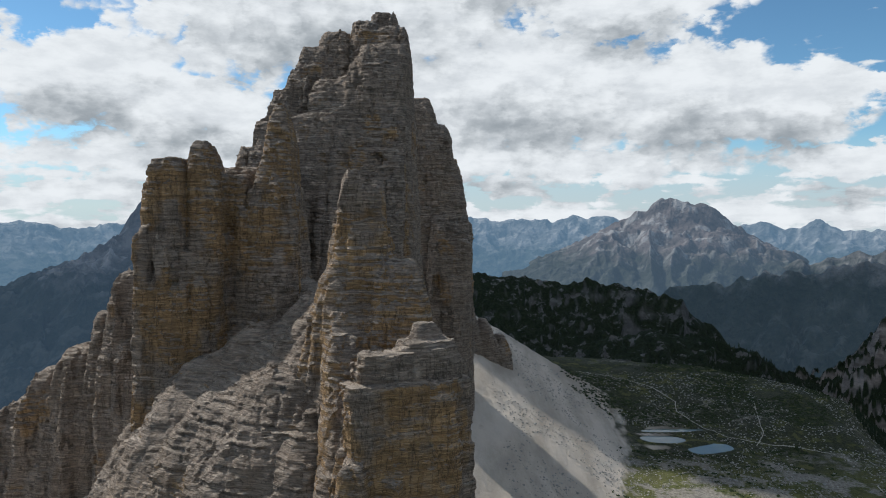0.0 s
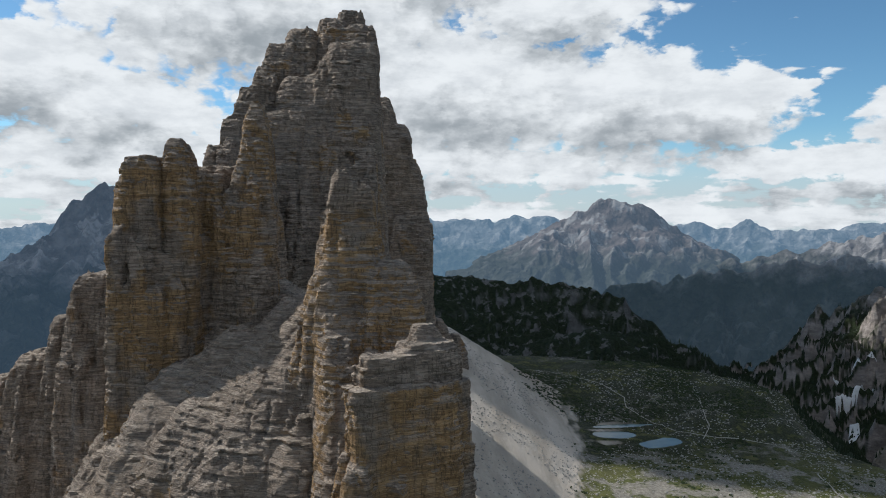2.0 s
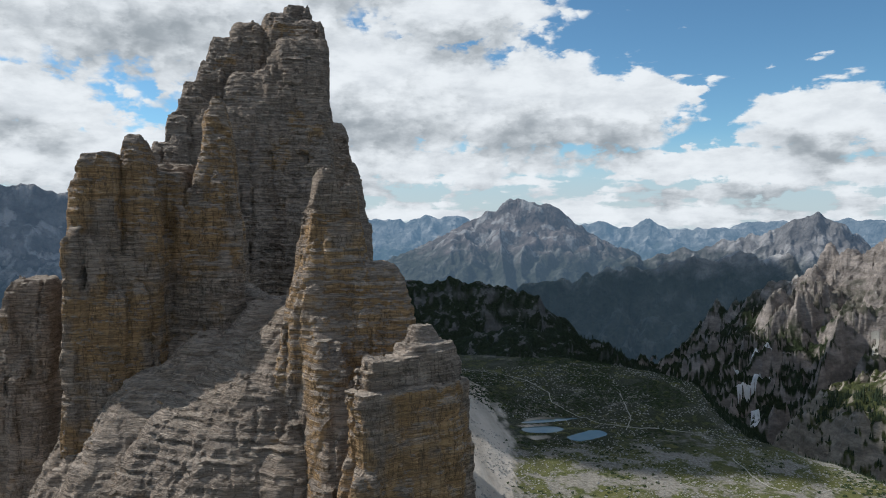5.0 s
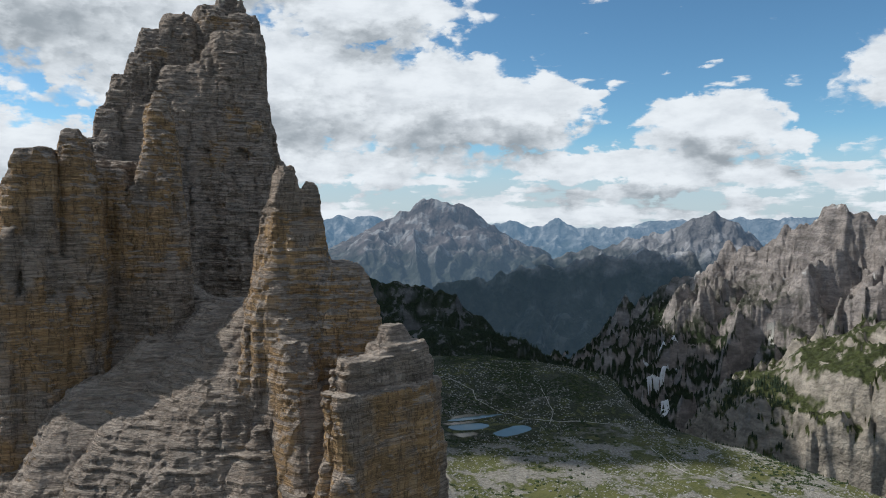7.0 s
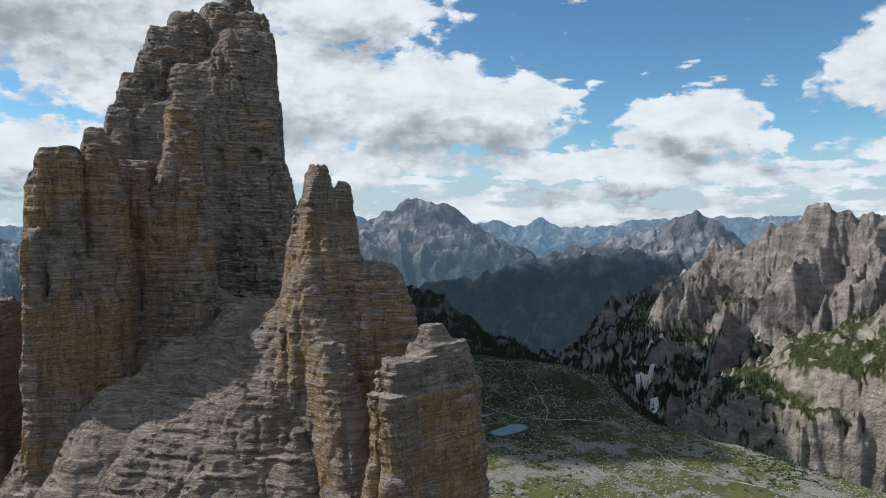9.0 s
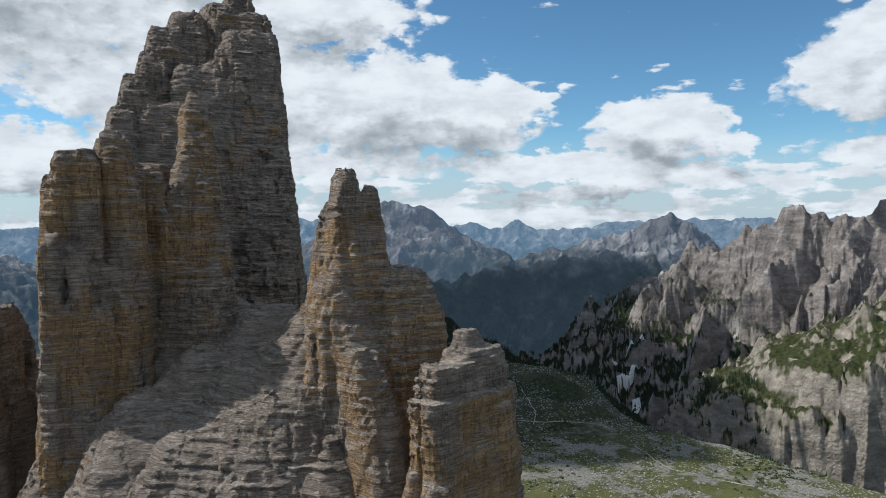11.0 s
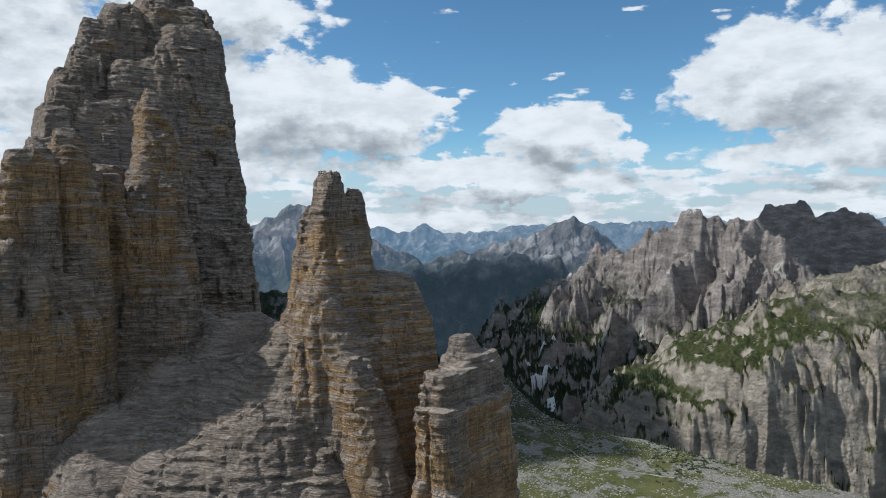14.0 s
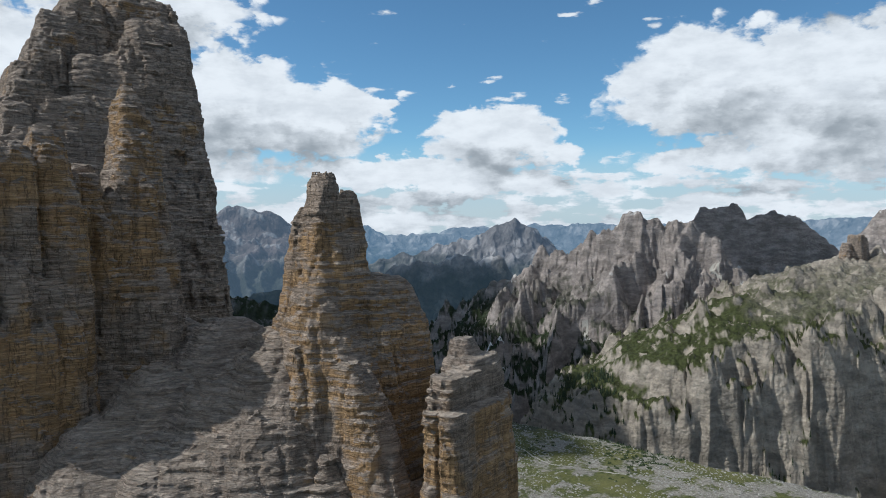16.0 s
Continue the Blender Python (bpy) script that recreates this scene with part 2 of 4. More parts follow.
def rock_mesh(name, columns, box, step, seed, rough=1.0, blend=2.0, rib_count=30, ledge=1.0, rib_size=(2.5, 6.0)):
    """Rock columns (x, y, half widths, turn, top, tip share, tip length, side flare, front flare, corner power) grown together, bedded and cracked."""
    columns = columns + ribs(columns, random.Random(seed), rib_count, rib_size)
    xs, ys, zs = (np.arange(a, b, s, dtype=np.float32) for (a, b), s in zip(box, step))
    field = np.full((len(xs), len(ys), len(zs)), 40.0, np.float32)
    wx = 2.0 * fbm2(ys[:, None], zs[None, :], 30, 3, seed + 50)[None]
    wy = 2.0 * fbm2(xs[:, None], zs[None, :], 30, 3, seed + 60)[:, None]
    for cx, cy, rx, ry, turn, top, tip, length, side, front, power in columns:
        deep = max(top - zs[0], 1)
        reach = max(rx, ry) + side * deep + 9
        i0, i1 = np.searchsorted(xs, (cx - reach, cx + reach))
        j0, j1 = np.searchsorted(ys, (cy - reach - front * deep, cy + reach))
        k1 = np.searchsorted(zs, top + 8)
        if i1 <= i0 or j1 <= j0 or k1 < 1:
            continue
        z = zs[:k1]
        c, s = math.cos(radians(turn)), math.sin(radians(turn))
        depth = np.maximum(top - z, 0)
        k = tip + (1 - tip) * (1 - np.exp(-depth / length))
        ax, ay = (rx * k + side * depth)[None, None, :], (ry * k + 0.5 * front * depth)[None, None, :]
        X = xs[i0:i1, None, None] + wx[:, j0:j1, :k1] - cx
        Y = ys[None, j0:j1, None] + wy[i0:i1, :, :k1] - cy + (0.5 * front * depth)[None, None, :]
        u, v = np.abs(X * c + Y * s) / ax, np.abs(Y * c - X * s) / ay
        big = np.maximum(np.maximum(u, v), 1e-6)
        d = (big * (1 + (np.minimum(u, v) / big) ** power) ** (1 / power) - 1) * np.minimum(ax, ay)
        d = np.maximum(d, (z - top)[None, None, :] * 0.9)
        old = field[i0:i1, j0:j1, :k1]
        h = np.clip(0.5 + 0.5 * (old - d) / blend, 0, 1)
        field[i0:i1, j0:j1, :k1] = old + (d - old) * h - blend * h * (1 - h)
    near = np.nonzero(np.abs(field) < 6)
    x, y, z = xs[near[0]], ys[near[1]], zs[near[2]]
    zz = z + 2.2 * (vnoise2(x / 45, y / 45, seed) - 0.5) + 0.03 * x
    n1 = vnoise(x / 14, y / 14, z / 20, seed + 1)
    n2 = vnoise(x / 4.5, y / 4.5, z / 5, seed + 2)
    bx, by = x + 5 * n1 + 1.2 * n2, y - 5 * n1 + 1.2 * n2
    bz = zz + 1.0 * n2
    zero = 0 * x
    bed = 0.62 * (hash3(np.floor(bz / 1.3), np.floor(bx / 17), np.floor(by / 17), seed + 3) - 0.5) + 0.35 * (hash3(np.floor(zz / 4.1), np.floor(bx / 40), zero, seed + 4) - 0.5)
    block = 0.8 * (hash3(np.floor(bx / 2.6), np.floor(by / 2.6), np.floor(bz / 2.6), seed + 5) - 0.5)
    shaft = 1.7 * (hash3(np.floor(bx / 7.5), np.floor(by / 7.5), np.floor(bz / 34), seed + 6) - 0.5)
    joint = np.abs(2 * vnoise(x / 9, y / 9, z / 70, seed + 7) - 1)
    lump = 2 * vnoise(x / 24, y / 24, z / 40, seed + 8) - 1
    move = ledge * bed * (0.6 + 0.8 * n1) + block + shaft + 1.5 * np.minimum(joint, 0.14) / 0.14 - 1.3 + 0.8 * lump
    field[near] -= rough * move
    verts, quads = surface(field, [a for a, b in box], step)
    me = mesh_from(name, verts, quads)
    me.shade_flat()
    return me


def tower(name, label, parts, seed, category="rock tower"):
    """A rock tower of one or more rock bodies."""
    thing = new(name)
    for i, (part_name, mat, columns, box, step, rough, blend, rib_count, *ledge) in enumerate(parts):
        ob = new(part_name, rock_mesh(part_name, columns, box, step, seed + 100 * i, rough, blend, rib_count, *ledge))
        ob.data.materials.append(mat)
        ob.parent = thing
    return tagged(thing, label, category)


# ---- materials ----
def material(name):
    m = bpy.data.materials.new(name)
    m.use_nodes = True
    nt = m.node_tree
    geo = nt.nodes.new("ShaderNodeNewGeometry")
    bsdf = nt.nodes["Principled BSDF"]
    bsdf.inputs["Specular IOR Level"].default_value = 0.2
    bsdf.inputs["Roughness"].default_value = 0.95
    sep = nt.nodes.new("ShaderNodeSeparateXYZ")
    nt.links.new(geo.outputs["Normal"], sep.inputs[0])
    return m, nt, geo.outputs["Position"], sep.outputs[2], bsdf


def bump(nt, bsdf, height, distance, strength=1.0):
    b = nt.nodes.new("ShaderNodeBump")
    b.inputs["Distance"].default_value, b.inputs["Strength"].default_value = distance, strength
    nt.links.new(height, b.inputs["Height"])
    nt.links.new(b.outputs[0], bsdf.inputs["Normal"])


def tower_rock(name, orange=0.5, seed=0.0):
    """Bedded pale-grey limestone with ochre breaks, dark streaks and gritty ledges."""
    m, nt, pos, up, bsdf = material(name)
    off = nt.nodes.new("ShaderNodeVectorMath")
    nt.links.new(pos, off.inputs[0])
    off.inputs[1].default_value = (seed, seed * 1.7, seed * 0.3)
    p = off.outputs[0]
    bed = noise_node(nt, scaled(nt, p, (0.03, 0.03, 0.45)), 1.0, 7, 0.7)
    fine = noise_node(nt, scaled(nt, p, (0.11, 0.11, 1.0)), 1.0, 5, 0.7)
    crack = noise_node(nt, scaled(nt, p, (0.32, 0.32, 0.05)), 1.0, 4, 0.6)
    split = smooth(nt, maths(nt, "ABSOLUTE", maths(nt, "SUBTRACT", crack, 0.5)), 0.02, 0.0)
    course = noise_node(nt, scaled(nt, p, (0.035, 0.035, 0.62)), 1.0, 3, 0.55)
    parting = smooth(nt, maths(nt, "ABSOLUTE", maths(nt, "SUBTRACT", course, 0.5)), 0.05, 0.01)
    thin = noise_node(nt, scaled(nt, p, (0.08, 0.08, 2.0)), 1.0, 3, 0.6)
    seam = smooth(nt, maths(nt, "ABSOLUTE", maths(nt, "SUBTRACT", thin, 0.5)), 0.06, 0.01)
    # dark bedding lines: cavity staining plus painted shade for recesses the bump shows weakly
    lines = maths(nt, "MAXIMUM", maths(nt, "MULTIPLY", parting, 0.55), maths(nt, "MULTIPLY", maths(nt, "MULTIPLY", seam, smooth(nt, crack, 0.35, 0.6, 0.2, 1.0)), 0.5))
    streak = noise_node(nt, scaled(nt, p, (0.22, 0.22, 0.02)), 1.0, 5, 0.6)
    blot = noise_node(nt, p, 0.022, 5, 0.6)
    patch = noise_node(nt, scaled(nt, p, (0.03, 0.03, 0.022)), 1.0, 5, 0.58)
    grain = noise_node(nt, p, 0.75, 6, 0.75)
    col = mix(nt, smooth(nt, bed, 0.35, 0.68), (0.315, 0.25, 0.2), (0.51, 0.41, 0.33))
    col = mix(nt, smooth(nt, blot, 0.35, 0.7, 0.0, 0.4), col, (0.42, 0.30, 0.20))
    col = mix(nt, smooth(nt, fine, 0.53, 0.62, 0.0, 0.6), col, (0.17, 0.135, 0.105))
    col = mix(nt, smooth(nt, fine, 0.46, 0.38, 0.0, 0.55), col, (0.53, 0.43, 0.35))
    ochre = mix(nt, smooth(nt, bed, 0.3, 0.7), (0.44, 0.255, 0.105), (0.60, 0.375, 0.175))
    steep = smooth(nt, up, 0.42, 0.12)
    fac = maths(nt, "MULTIPLY", smooth(nt, patch, 0.66 - 0.25 * orange, 0.76 - 0.25 * orange, 0.0, 0.85), steep)
    ochre = mix(nt, smooth(nt, fine, 0.54, 0.66, 0.0, 0.55), ochre, (0.23, 0.14, 0.065))
    col = mix(nt, fac, col, ochre)
    col = mix(nt, maths(nt, "MULTIPLY", smooth(nt, streak, 0.52, 0.72, 0.0, 0.35), steep), col, (0.15, 0.132, 0.118))
    col = mix(nt, smooth(nt, up, 0.55, 0.9, 0.0, 0.45), col, (0.43, 0.37, 0.305))
    col = mix(nt, smooth(nt, grain, 0.45, 0.68, 0.0, 0.55), col, mix(nt, 0.5, col, (0.08, 0.066, 0.052)))
    col = mix(nt, maths(nt, "MULTIPLY", split, maths(nt, "MULTIPLY", steep, 0.55)), col, (0.08, 0.067, 0.055))
    col = mix(nt, lines, col, mix(nt, 0.7, col, (0.05, 0.04, 0.032)))
    nt.links.new(col, bsdf.inputs["Base Color"])
    h = maths(nt, "ADD", maths(nt, "SUBTRACT", maths(nt, "SUBTRACT", maths(nt, "MULTIPLY", bed, 1.2), lines), maths(nt, "MULTIPLY", fine, 1.5)), maths(nt, "SUBTRACT", maths(nt, "MULTIPLY", grain, 1.2), split))
    bump(nt, bsdf, h, 1.0, 1.0)
    return m


def mountain_rock(name, rock, green, scree, green_share=0.5, tree_line=60.0, size=1.0, flat=0.5):
    """Broken limestone mountain: bare rock on the steep, turf and dwarf pine on the gentle, pale scree in the runnels."""
    m, nt, pos, up, bsdf = material(name)
    sep = nt.nodes.new("ShaderNodeSeparateXYZ")
    nt.links.new(pos, sep.inputs[0])
    big = noise_node(nt, pos, 0.006 / size, 6, 0.6)
    mid = noise_node(nt, pos, 0.03 / size, 6, 0.65)
    bed = noise_node(nt, scaled(nt, pos, (0.02 / size, 0.02 / size, 0.06 / size)), 1.0, 7, 0.7)
    run = noise_node(nt, scaled(nt, pos, (0.03 / size, 0.03 / size, 0.005)), 1.0, 5, 0.6)
    col = mix(nt, smooth(nt, bed, 0.35, 0.65), tuple(c * 0.58 for c in rock), tuple(c * 1.2 for c in rock))
    col = mix(nt, smooth(nt, mid, 0.4, 0.7, 0.0, 0.7), col, tuple(c * 0.5 for c in rock))
    col = mix(nt, maths(nt, "MULTIPLY", smooth(nt, run, 0.56, 0.66), smooth(nt, up, 0.62, 0.82)), col, scree)
    height = maths(nt, "ADD", sep.outputs[2], maths(nt, "MULTIPLY", maths(nt, "SUBTRACT", big, 0.5), 340.0))
    veg = maths(nt, "MULTIPLY", smooth(nt, height, tree_line + 90.0, tree_line - 60.0), smooth(nt, up, flat - 0.12, flat + 0.12))
    veg = maths(nt, "MULTIPLY", veg, smooth(nt, mid, 0.66 - 0.3 * green_share, 0.72 - 0.3 * green_share))
    leaf = mix(nt, smooth(nt, noise_node(nt, pos, 0.12 / size, 4, 0.7), 0.35, 0.7), tuple(c * 0.45 for c in green), green)
    col = mix(nt, veg, col, leaf)
    nt.links.new(col, bsdf.inputs["Base Color"])
    bump(nt, bsdf, maths(nt, "ADD", mid, noise_node(nt, pos, 0.12 / size, 5, 0.65)), 8.0 * size, 1.0)
    return m


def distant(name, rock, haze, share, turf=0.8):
    """A far range whose kilometres of blue air are mixed in as an even glow."""
    m, nt, pos, up, bsdf = material(name)
    mid = noise_node(nt, pos, 0.012, 6, 0.65)
    col = mix(nt, smooth(nt, mid, 0.35, 0.7), tuple(c * 0.5 for c in rock), rock)
    run = noise_node(nt, scaled(nt, pos, (0.012, 0.012, 0.002)), 1.0, 5, 0.6)
    col = mix(nt, maths(nt, "MULTIPLY", smooth(nt, run, 0.5, 0.62), smooth(nt, up, 0.38, 0.62)), col, (0.5, 0.47, 0.45))
    sep = nt.nodes.new("ShaderNodeSeparateXYZ")
    nt.links.new(pos, sep.inputs[0])
    low = smooth(nt, maths(nt, "ADD", sep.outputs[2], maths(nt, "MULTIPLY", mid, 200.0)), 260.0, 130.0, 0.0, turf)
    col = mix(nt, low, col, (0.03, 0.045, 0.025))
    nt.links.new(col, bsdf.inputs["Base Color"])
    bump(nt, bsdf, maths(nt, "ADD", mid, run), 40.0, 1.0)
    # the haze is painted on here: blue emission mixed over the rock
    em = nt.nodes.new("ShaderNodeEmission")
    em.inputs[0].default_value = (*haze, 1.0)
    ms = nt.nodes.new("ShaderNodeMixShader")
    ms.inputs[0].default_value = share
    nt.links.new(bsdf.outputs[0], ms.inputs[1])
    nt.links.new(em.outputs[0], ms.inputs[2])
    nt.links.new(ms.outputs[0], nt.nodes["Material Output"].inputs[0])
    return m


def ground_material():
    m, nt, pos, up, bsdf = material("alpine_ground")
    big = noise_node(nt, pos, 0.011, 5, 0.6)
    mid = noise_node(nt, pos, 0.05, 6, 0.65)
    fine = noise_node(nt, pos, 0.3, 5, 0.7)
    sep = nt.nodes.new("ShaderNodeSeparateXYZ")
    nt.links.new(pos, sep.inputs[0])
    stone = mix(nt, smooth(nt, fine, 0.3, 0.7), (0.12, 0.11, 0.092), (0.29, 0.265, 0.225))
    turf = mix(nt, smooth(nt, fine, 0.3, 0.7), (0.035, 0.043, 0.014), (0.105, 0.11, 0.034))
    turf = mix(nt, smooth(nt, big, 0.45, 0.65, 0.0, 0.6), turf, (0.135, 0.125, 0.045))
    scree = maths(nt, "MULTIPLY", smooth(nt, up, 0.965, 0.90), smooth(nt, sep.outputs[0], 380.0, 270.0))
    veg = maths(nt, "MULTIPLY", smooth(nt, maths(nt, "ADD", maths(nt, "MULTIPLY", big, 0.6), maths(nt, "MULTIPLY", mid, 0.5)), 0.50, 0.57), maths(nt, "SUBTRACT", 1.0, scree))
    col = mix(nt, veg, stone, turf)
    far = maths(nt, "ADD", sep.outputs[1], maths(nt, "MULTIPLY", maths(nt, "SUBTRACT", big, 0.5), 500.0))
    # far heath is also darkened to hold the cloud shade over that turf
    shade_heath = maths(nt, "MULTIPLY", smooth(nt, far, 840.0, 960.0), smooth(nt, mid, 0.60, 0.52, 0.15, 0.92))
    col = mix(nt, shade_heath, col, mix(nt, smooth(nt, fine, 0.35, 0.65), (0.016, 0.022, 0.012), (0.05, 0.052, 0.026)))
    drift = noise_node(nt, scaled(nt, pos, (0.02, 0.006, 0.02)), 1.0, 5, 0.6)
    gravel = mix(nt, smooth(nt, drift, 0.35, 0.65), (0.37, 0.315, 0.255), (0.55, 0.475, 0.395))
    col = mix(nt, scree, col, gravel)
    wood = maths(nt, "MULTIPLY", smooth(nt, sep.outputs[2], 0.0, -70.0), smooth(nt, mid, 0.36, 0.5))
    col = mix(nt, wood, col, mix(nt, smooth(nt, fine, 0.3, 0.7), (0.012, 0.022, 0.012), (0.035, 0.055, 0.025)))
    nt.links.new(col, bsdf.inputs["Base Color"])
    bump(nt, bsdf, maths(nt, "ADD", fine, mid), 1.6, 0.9)
    return m


ROCK = tower_rock("bedded_limestone", 0.35)
ROCK_OCHRE = tower_rock("ochre_limestone", 0.95, 31.0)
GROUND = ground_material()
RIDGE = mountain_rock("ridge_limestone", (0.32, 0.275, 0.245), (0.032, 0.045, 0.018), (0.52, 0.49, 0.45), 1.2, 80.0, flat=0.54)
DARK_HILL = mountain_rock("wooded_limestone", (0.14, 0.135, 0.128), (0.03, 0.042, 0.02), (0.24, 0.235, 0.22), 0.9, 260.0)
GRASS_HILL = mountain_rock("grassy_limestone", (0.36, 0.31, 0.25), (0.075, 0.085, 0.028), (0.52, 0.46, 0.36), 1.05, 175.0, flat=0.68)

# ---- rock towers ----
tower("rock_spire", "slender bedded limestone spire with ochre walls and a notched tip", [
    ("pinnacle", ROCK_OCHRE, [
        (-40, 315, 4, 7, 10, 356, 0.6, 6, 0.11, 0.1, 4), (-30, 313, 4, 6, -8, 349.5, 0.5, 6, 0.12, 0.1, 4), (-36, 318, 12, 15, 0, 332, 0.6, 18, 0.26, 0.22, 4),
        (-19, 308, 14.5, 18, 5, 317, 0.5, 14, 0.03, 0.05, 5), (-40, 305, 7, 10, 0, 307, 0.4, 12, 0.10, 0.3, 3.5), (-29, 298, 7, 10, 12, 291, 0.5, 10, 0.05, 0.1, 4),
        (-38, 287, 5, 7, 0, 285, 0.3, 16, 0.12, 0.4, 3)],
     ((-110, 25), (225, 372), (215, 362)), (0.95, 0.95, 0.7), 0.75, 1.6, 30),
    ("apron", ROCK, [
        (-54, 328, 12, 20, 0, 297, 0.4, 14, 0.60, 0.5, 2.6), (-40, 312, 14, 22, 0, 270, 0.5, 16, 0.2, 0.45, 3.5), (-54, 289, 7, 9, 0, 255, 0.5, 9, 0.2, 0.5, 3),
        (-76, 331, 16, 20, 0, 280, 0.4, 14, 0.5, 0.42, 2.8), (-98, 327, 16, 20, 0, 262, 0.4, 14, 0.45, 0.4, 2.8), (-122, 326, 16, 18, 0, 240, 0.4, 14, 0.4, 0.4, 2.8)],
     ((-185, 10), (190, 390), (165, 298)), (0.95, 0.95, 0.7), 0.85, 6.0, 22, 2.4),
], 3)

tower("stepped_rock_tower", "squat limestone tower with stepped summit ledges and ochre flanks", [
    ("shaft", ROCK_OCHRE, [(-15, 256, 21, 7, 20, 277, 0.95, 4, 0.0, 0.08, 6), (-4, 266, 13, 10, 24, 276, 0.93, 4, 0.0, 0.05, 6), (-28, 250, 8, 5, 20, 266, 0.7, 8, 0.02, 0.1, 4)],
     ((-60, 35), (205, 312), (165, 282)), (0.75, 0.75, 0.6), 0.6, 1.2, 14),
    ("summit_ledge", ROCK, [(-15, 258, 17, 5.5, 22, 287.5, 0.92, 3, 0.03, 0.03, 6), (-6, 266, 11, 8, 24, 290, 0.85, 3, 0.06, 0.05, 5), (-6, 270, 5.5, 5, 24, 296, 0.6, 3, 0.15, 0.1, 4)],
     ((-45, 25), (235, 300), (266, 302)), (0.65, 0.65, 0.5), 0.45, 1.0, 12),
], 11)

tower("rock_buttress", "row of tall ochre and grey limestone pillars split by chimneys", [
    ("pillar", ROCK_OCHRE, [(-139, 372, 9.5, 18, 0, 364, 0.75, 7, 0.02, 0.04, 5), (-133, 366, 12, 11, 0, 318, 0.95, 4, 0.01, 0.06, 6)],
     ((-175, -108), (325, 415), (150, 370)), (0.95, 0.95, 0.8), 0.7, 1.4, 24),
    ("pillar", ROCK_OCHRE, [(-126, 379, 8, 14, 0, 374, 0.4, 9, 0.06, 0.05, 4), (-124, 374, 9, 14, 5, 352, 0.8, 6, 0.01, 0.06, 5), (-116, 392, 12, 16, 0, 357, 0.8, 6, 0.03, 0.05, 5)],
     ((-150, -95), (335, 420), (150, 381)), (0.95, 0.95, 0.8), 0.7, 1.4, 24),
    ("needle", ROCK_OCHRE, [(-90, 402, 7, 16, 0, 397, 0.3, 14, 0.05, 0.12, 4), (-92, 394, 12, 18, 5, 366, 0.5, 16, 0.02, 0.12, 5), (-94, 386, 13, 14, 0, 338, 0.7, 10, 0.02, 0.08, 5)],
     ((-122, -55), (330, 435), (180, 403)), (0.95, 0.95, 0.8), 0.7, 1.4, 30),
    ("rear_wall", ROCK, [(-122, 440, 24, 40, 0, 362, 0.85, 8, 0.03, 0.05, 5), (-105, 425, 20, 30, 0, 352, 0.85, 8, 0.03, 0.05, 5)],
     ((-175, -60), (375, 500), (200, 370)), (1.4, 1.4, 1.1), 1.0, 2.0, 24),
    ("foot", ROCK, [(-112, 382, 30, 20, 0, 272, 0.3, 16, 0.45, 0.55, 3.5), (-85, 400, 30, 26, 0, 300, 0.3, 16, 0.4, 0.55, 3.5), (-148, 372, 8, 14, 0, 240, 0.5, 10, 0.12, 0.3, 4),
                     (-60, 364, 18, 14, 0, 296, 0.5, 10, 0.45, 0.75, 3), (-85, 353, 22, 16, 0, 281, 0.5, 10, 0.42, 0.75, 3), (-110, 345, 20, 14, 0, 267, 0.5, 10, 0.4, 0.7, 3)],
     ((-215, -10), (240, 450), (160, 305)), (1.1, 1.1, 0.8), 0.75, 4.0, 6, 1.5),
], 23)

tower("rock_summit_tower", "massive grey limestone summit tower with stepped shoulders and gullies", [
    ("summit_block", ROCK, [
        (-46, 590, 11, 28, 0, 490, 0.85, 6, 0.05, 0.2, 6), (-40, 574, 13, 30, 0, 476, 0.8, 8, 0.05, 0.42, 6), (-44, 562, 19, 36, 0, 458, 0.9, 6, 0.0, 0.48, 7),
        (-62, 576, 12, 30, 6, 482, 0.7, 8, 0.06, 0.35, 5), (-60, 560, 18, 36, 0, 440, 0.8, 8, 0.05, 0.5, 5), (-72, 548, 24, 36, 0, 432, 0.8, 8, 0.03, 0.42, 7)],
     ((-110, 8), (420, 650), (220, 503)), (1.2, 1.2, 0.85), 0.75, 1.8, 16),
    ("shoulder", ROCK, [(-82, 574, 13, 32, 0, 473, 0.7, 8, 0.05, 0.3, 5), (-96, 566, 11, 32, -5, 459, 0.7, 8, 0.05, 0.3, 5), (-84, 552, 16, 34, 0, 425, 0.8, 8, 0.04, 0.4, 5), (-98, 530, 20, 34, 0, 405, 0.8, 8, 0.04, 0.3, 7)],
     ((-130, -55), (440, 640), (230, 480)), (1.2, 1.2, 0.9), 0.75, 1.8, 16),
    ("shoulder", ROCK, [(-105, 553, 10, 34, 0, 441, 0.7, 8, 0.05, 0.25, 5), (-115, 540, 10, 34, 0, 424, 0.7, 8, 0.04, 0.2, 5), (-123, 526, 9, 34, 4, 402, 0.7, 8, 0.04, 0.2, 5), (-130, 508, 8, 34, 0, 380, 0.7, 8, 0.05, 0.25, 5)],
     ((-175, -75), (420, 620), (230, 448)), (1.2, 1.2, 0.9), 0.75, 1.8, 16),
    ("foot", ROCK, [(-60, 500, 30, 30, 0, 315, 0.3, 20, 0.1, 0.5, 4)], ((-130, 20), (360, 560), (200, 320)), (1.5, 1.5, 1.1), 1.0, 2.0, 30),
], 37)

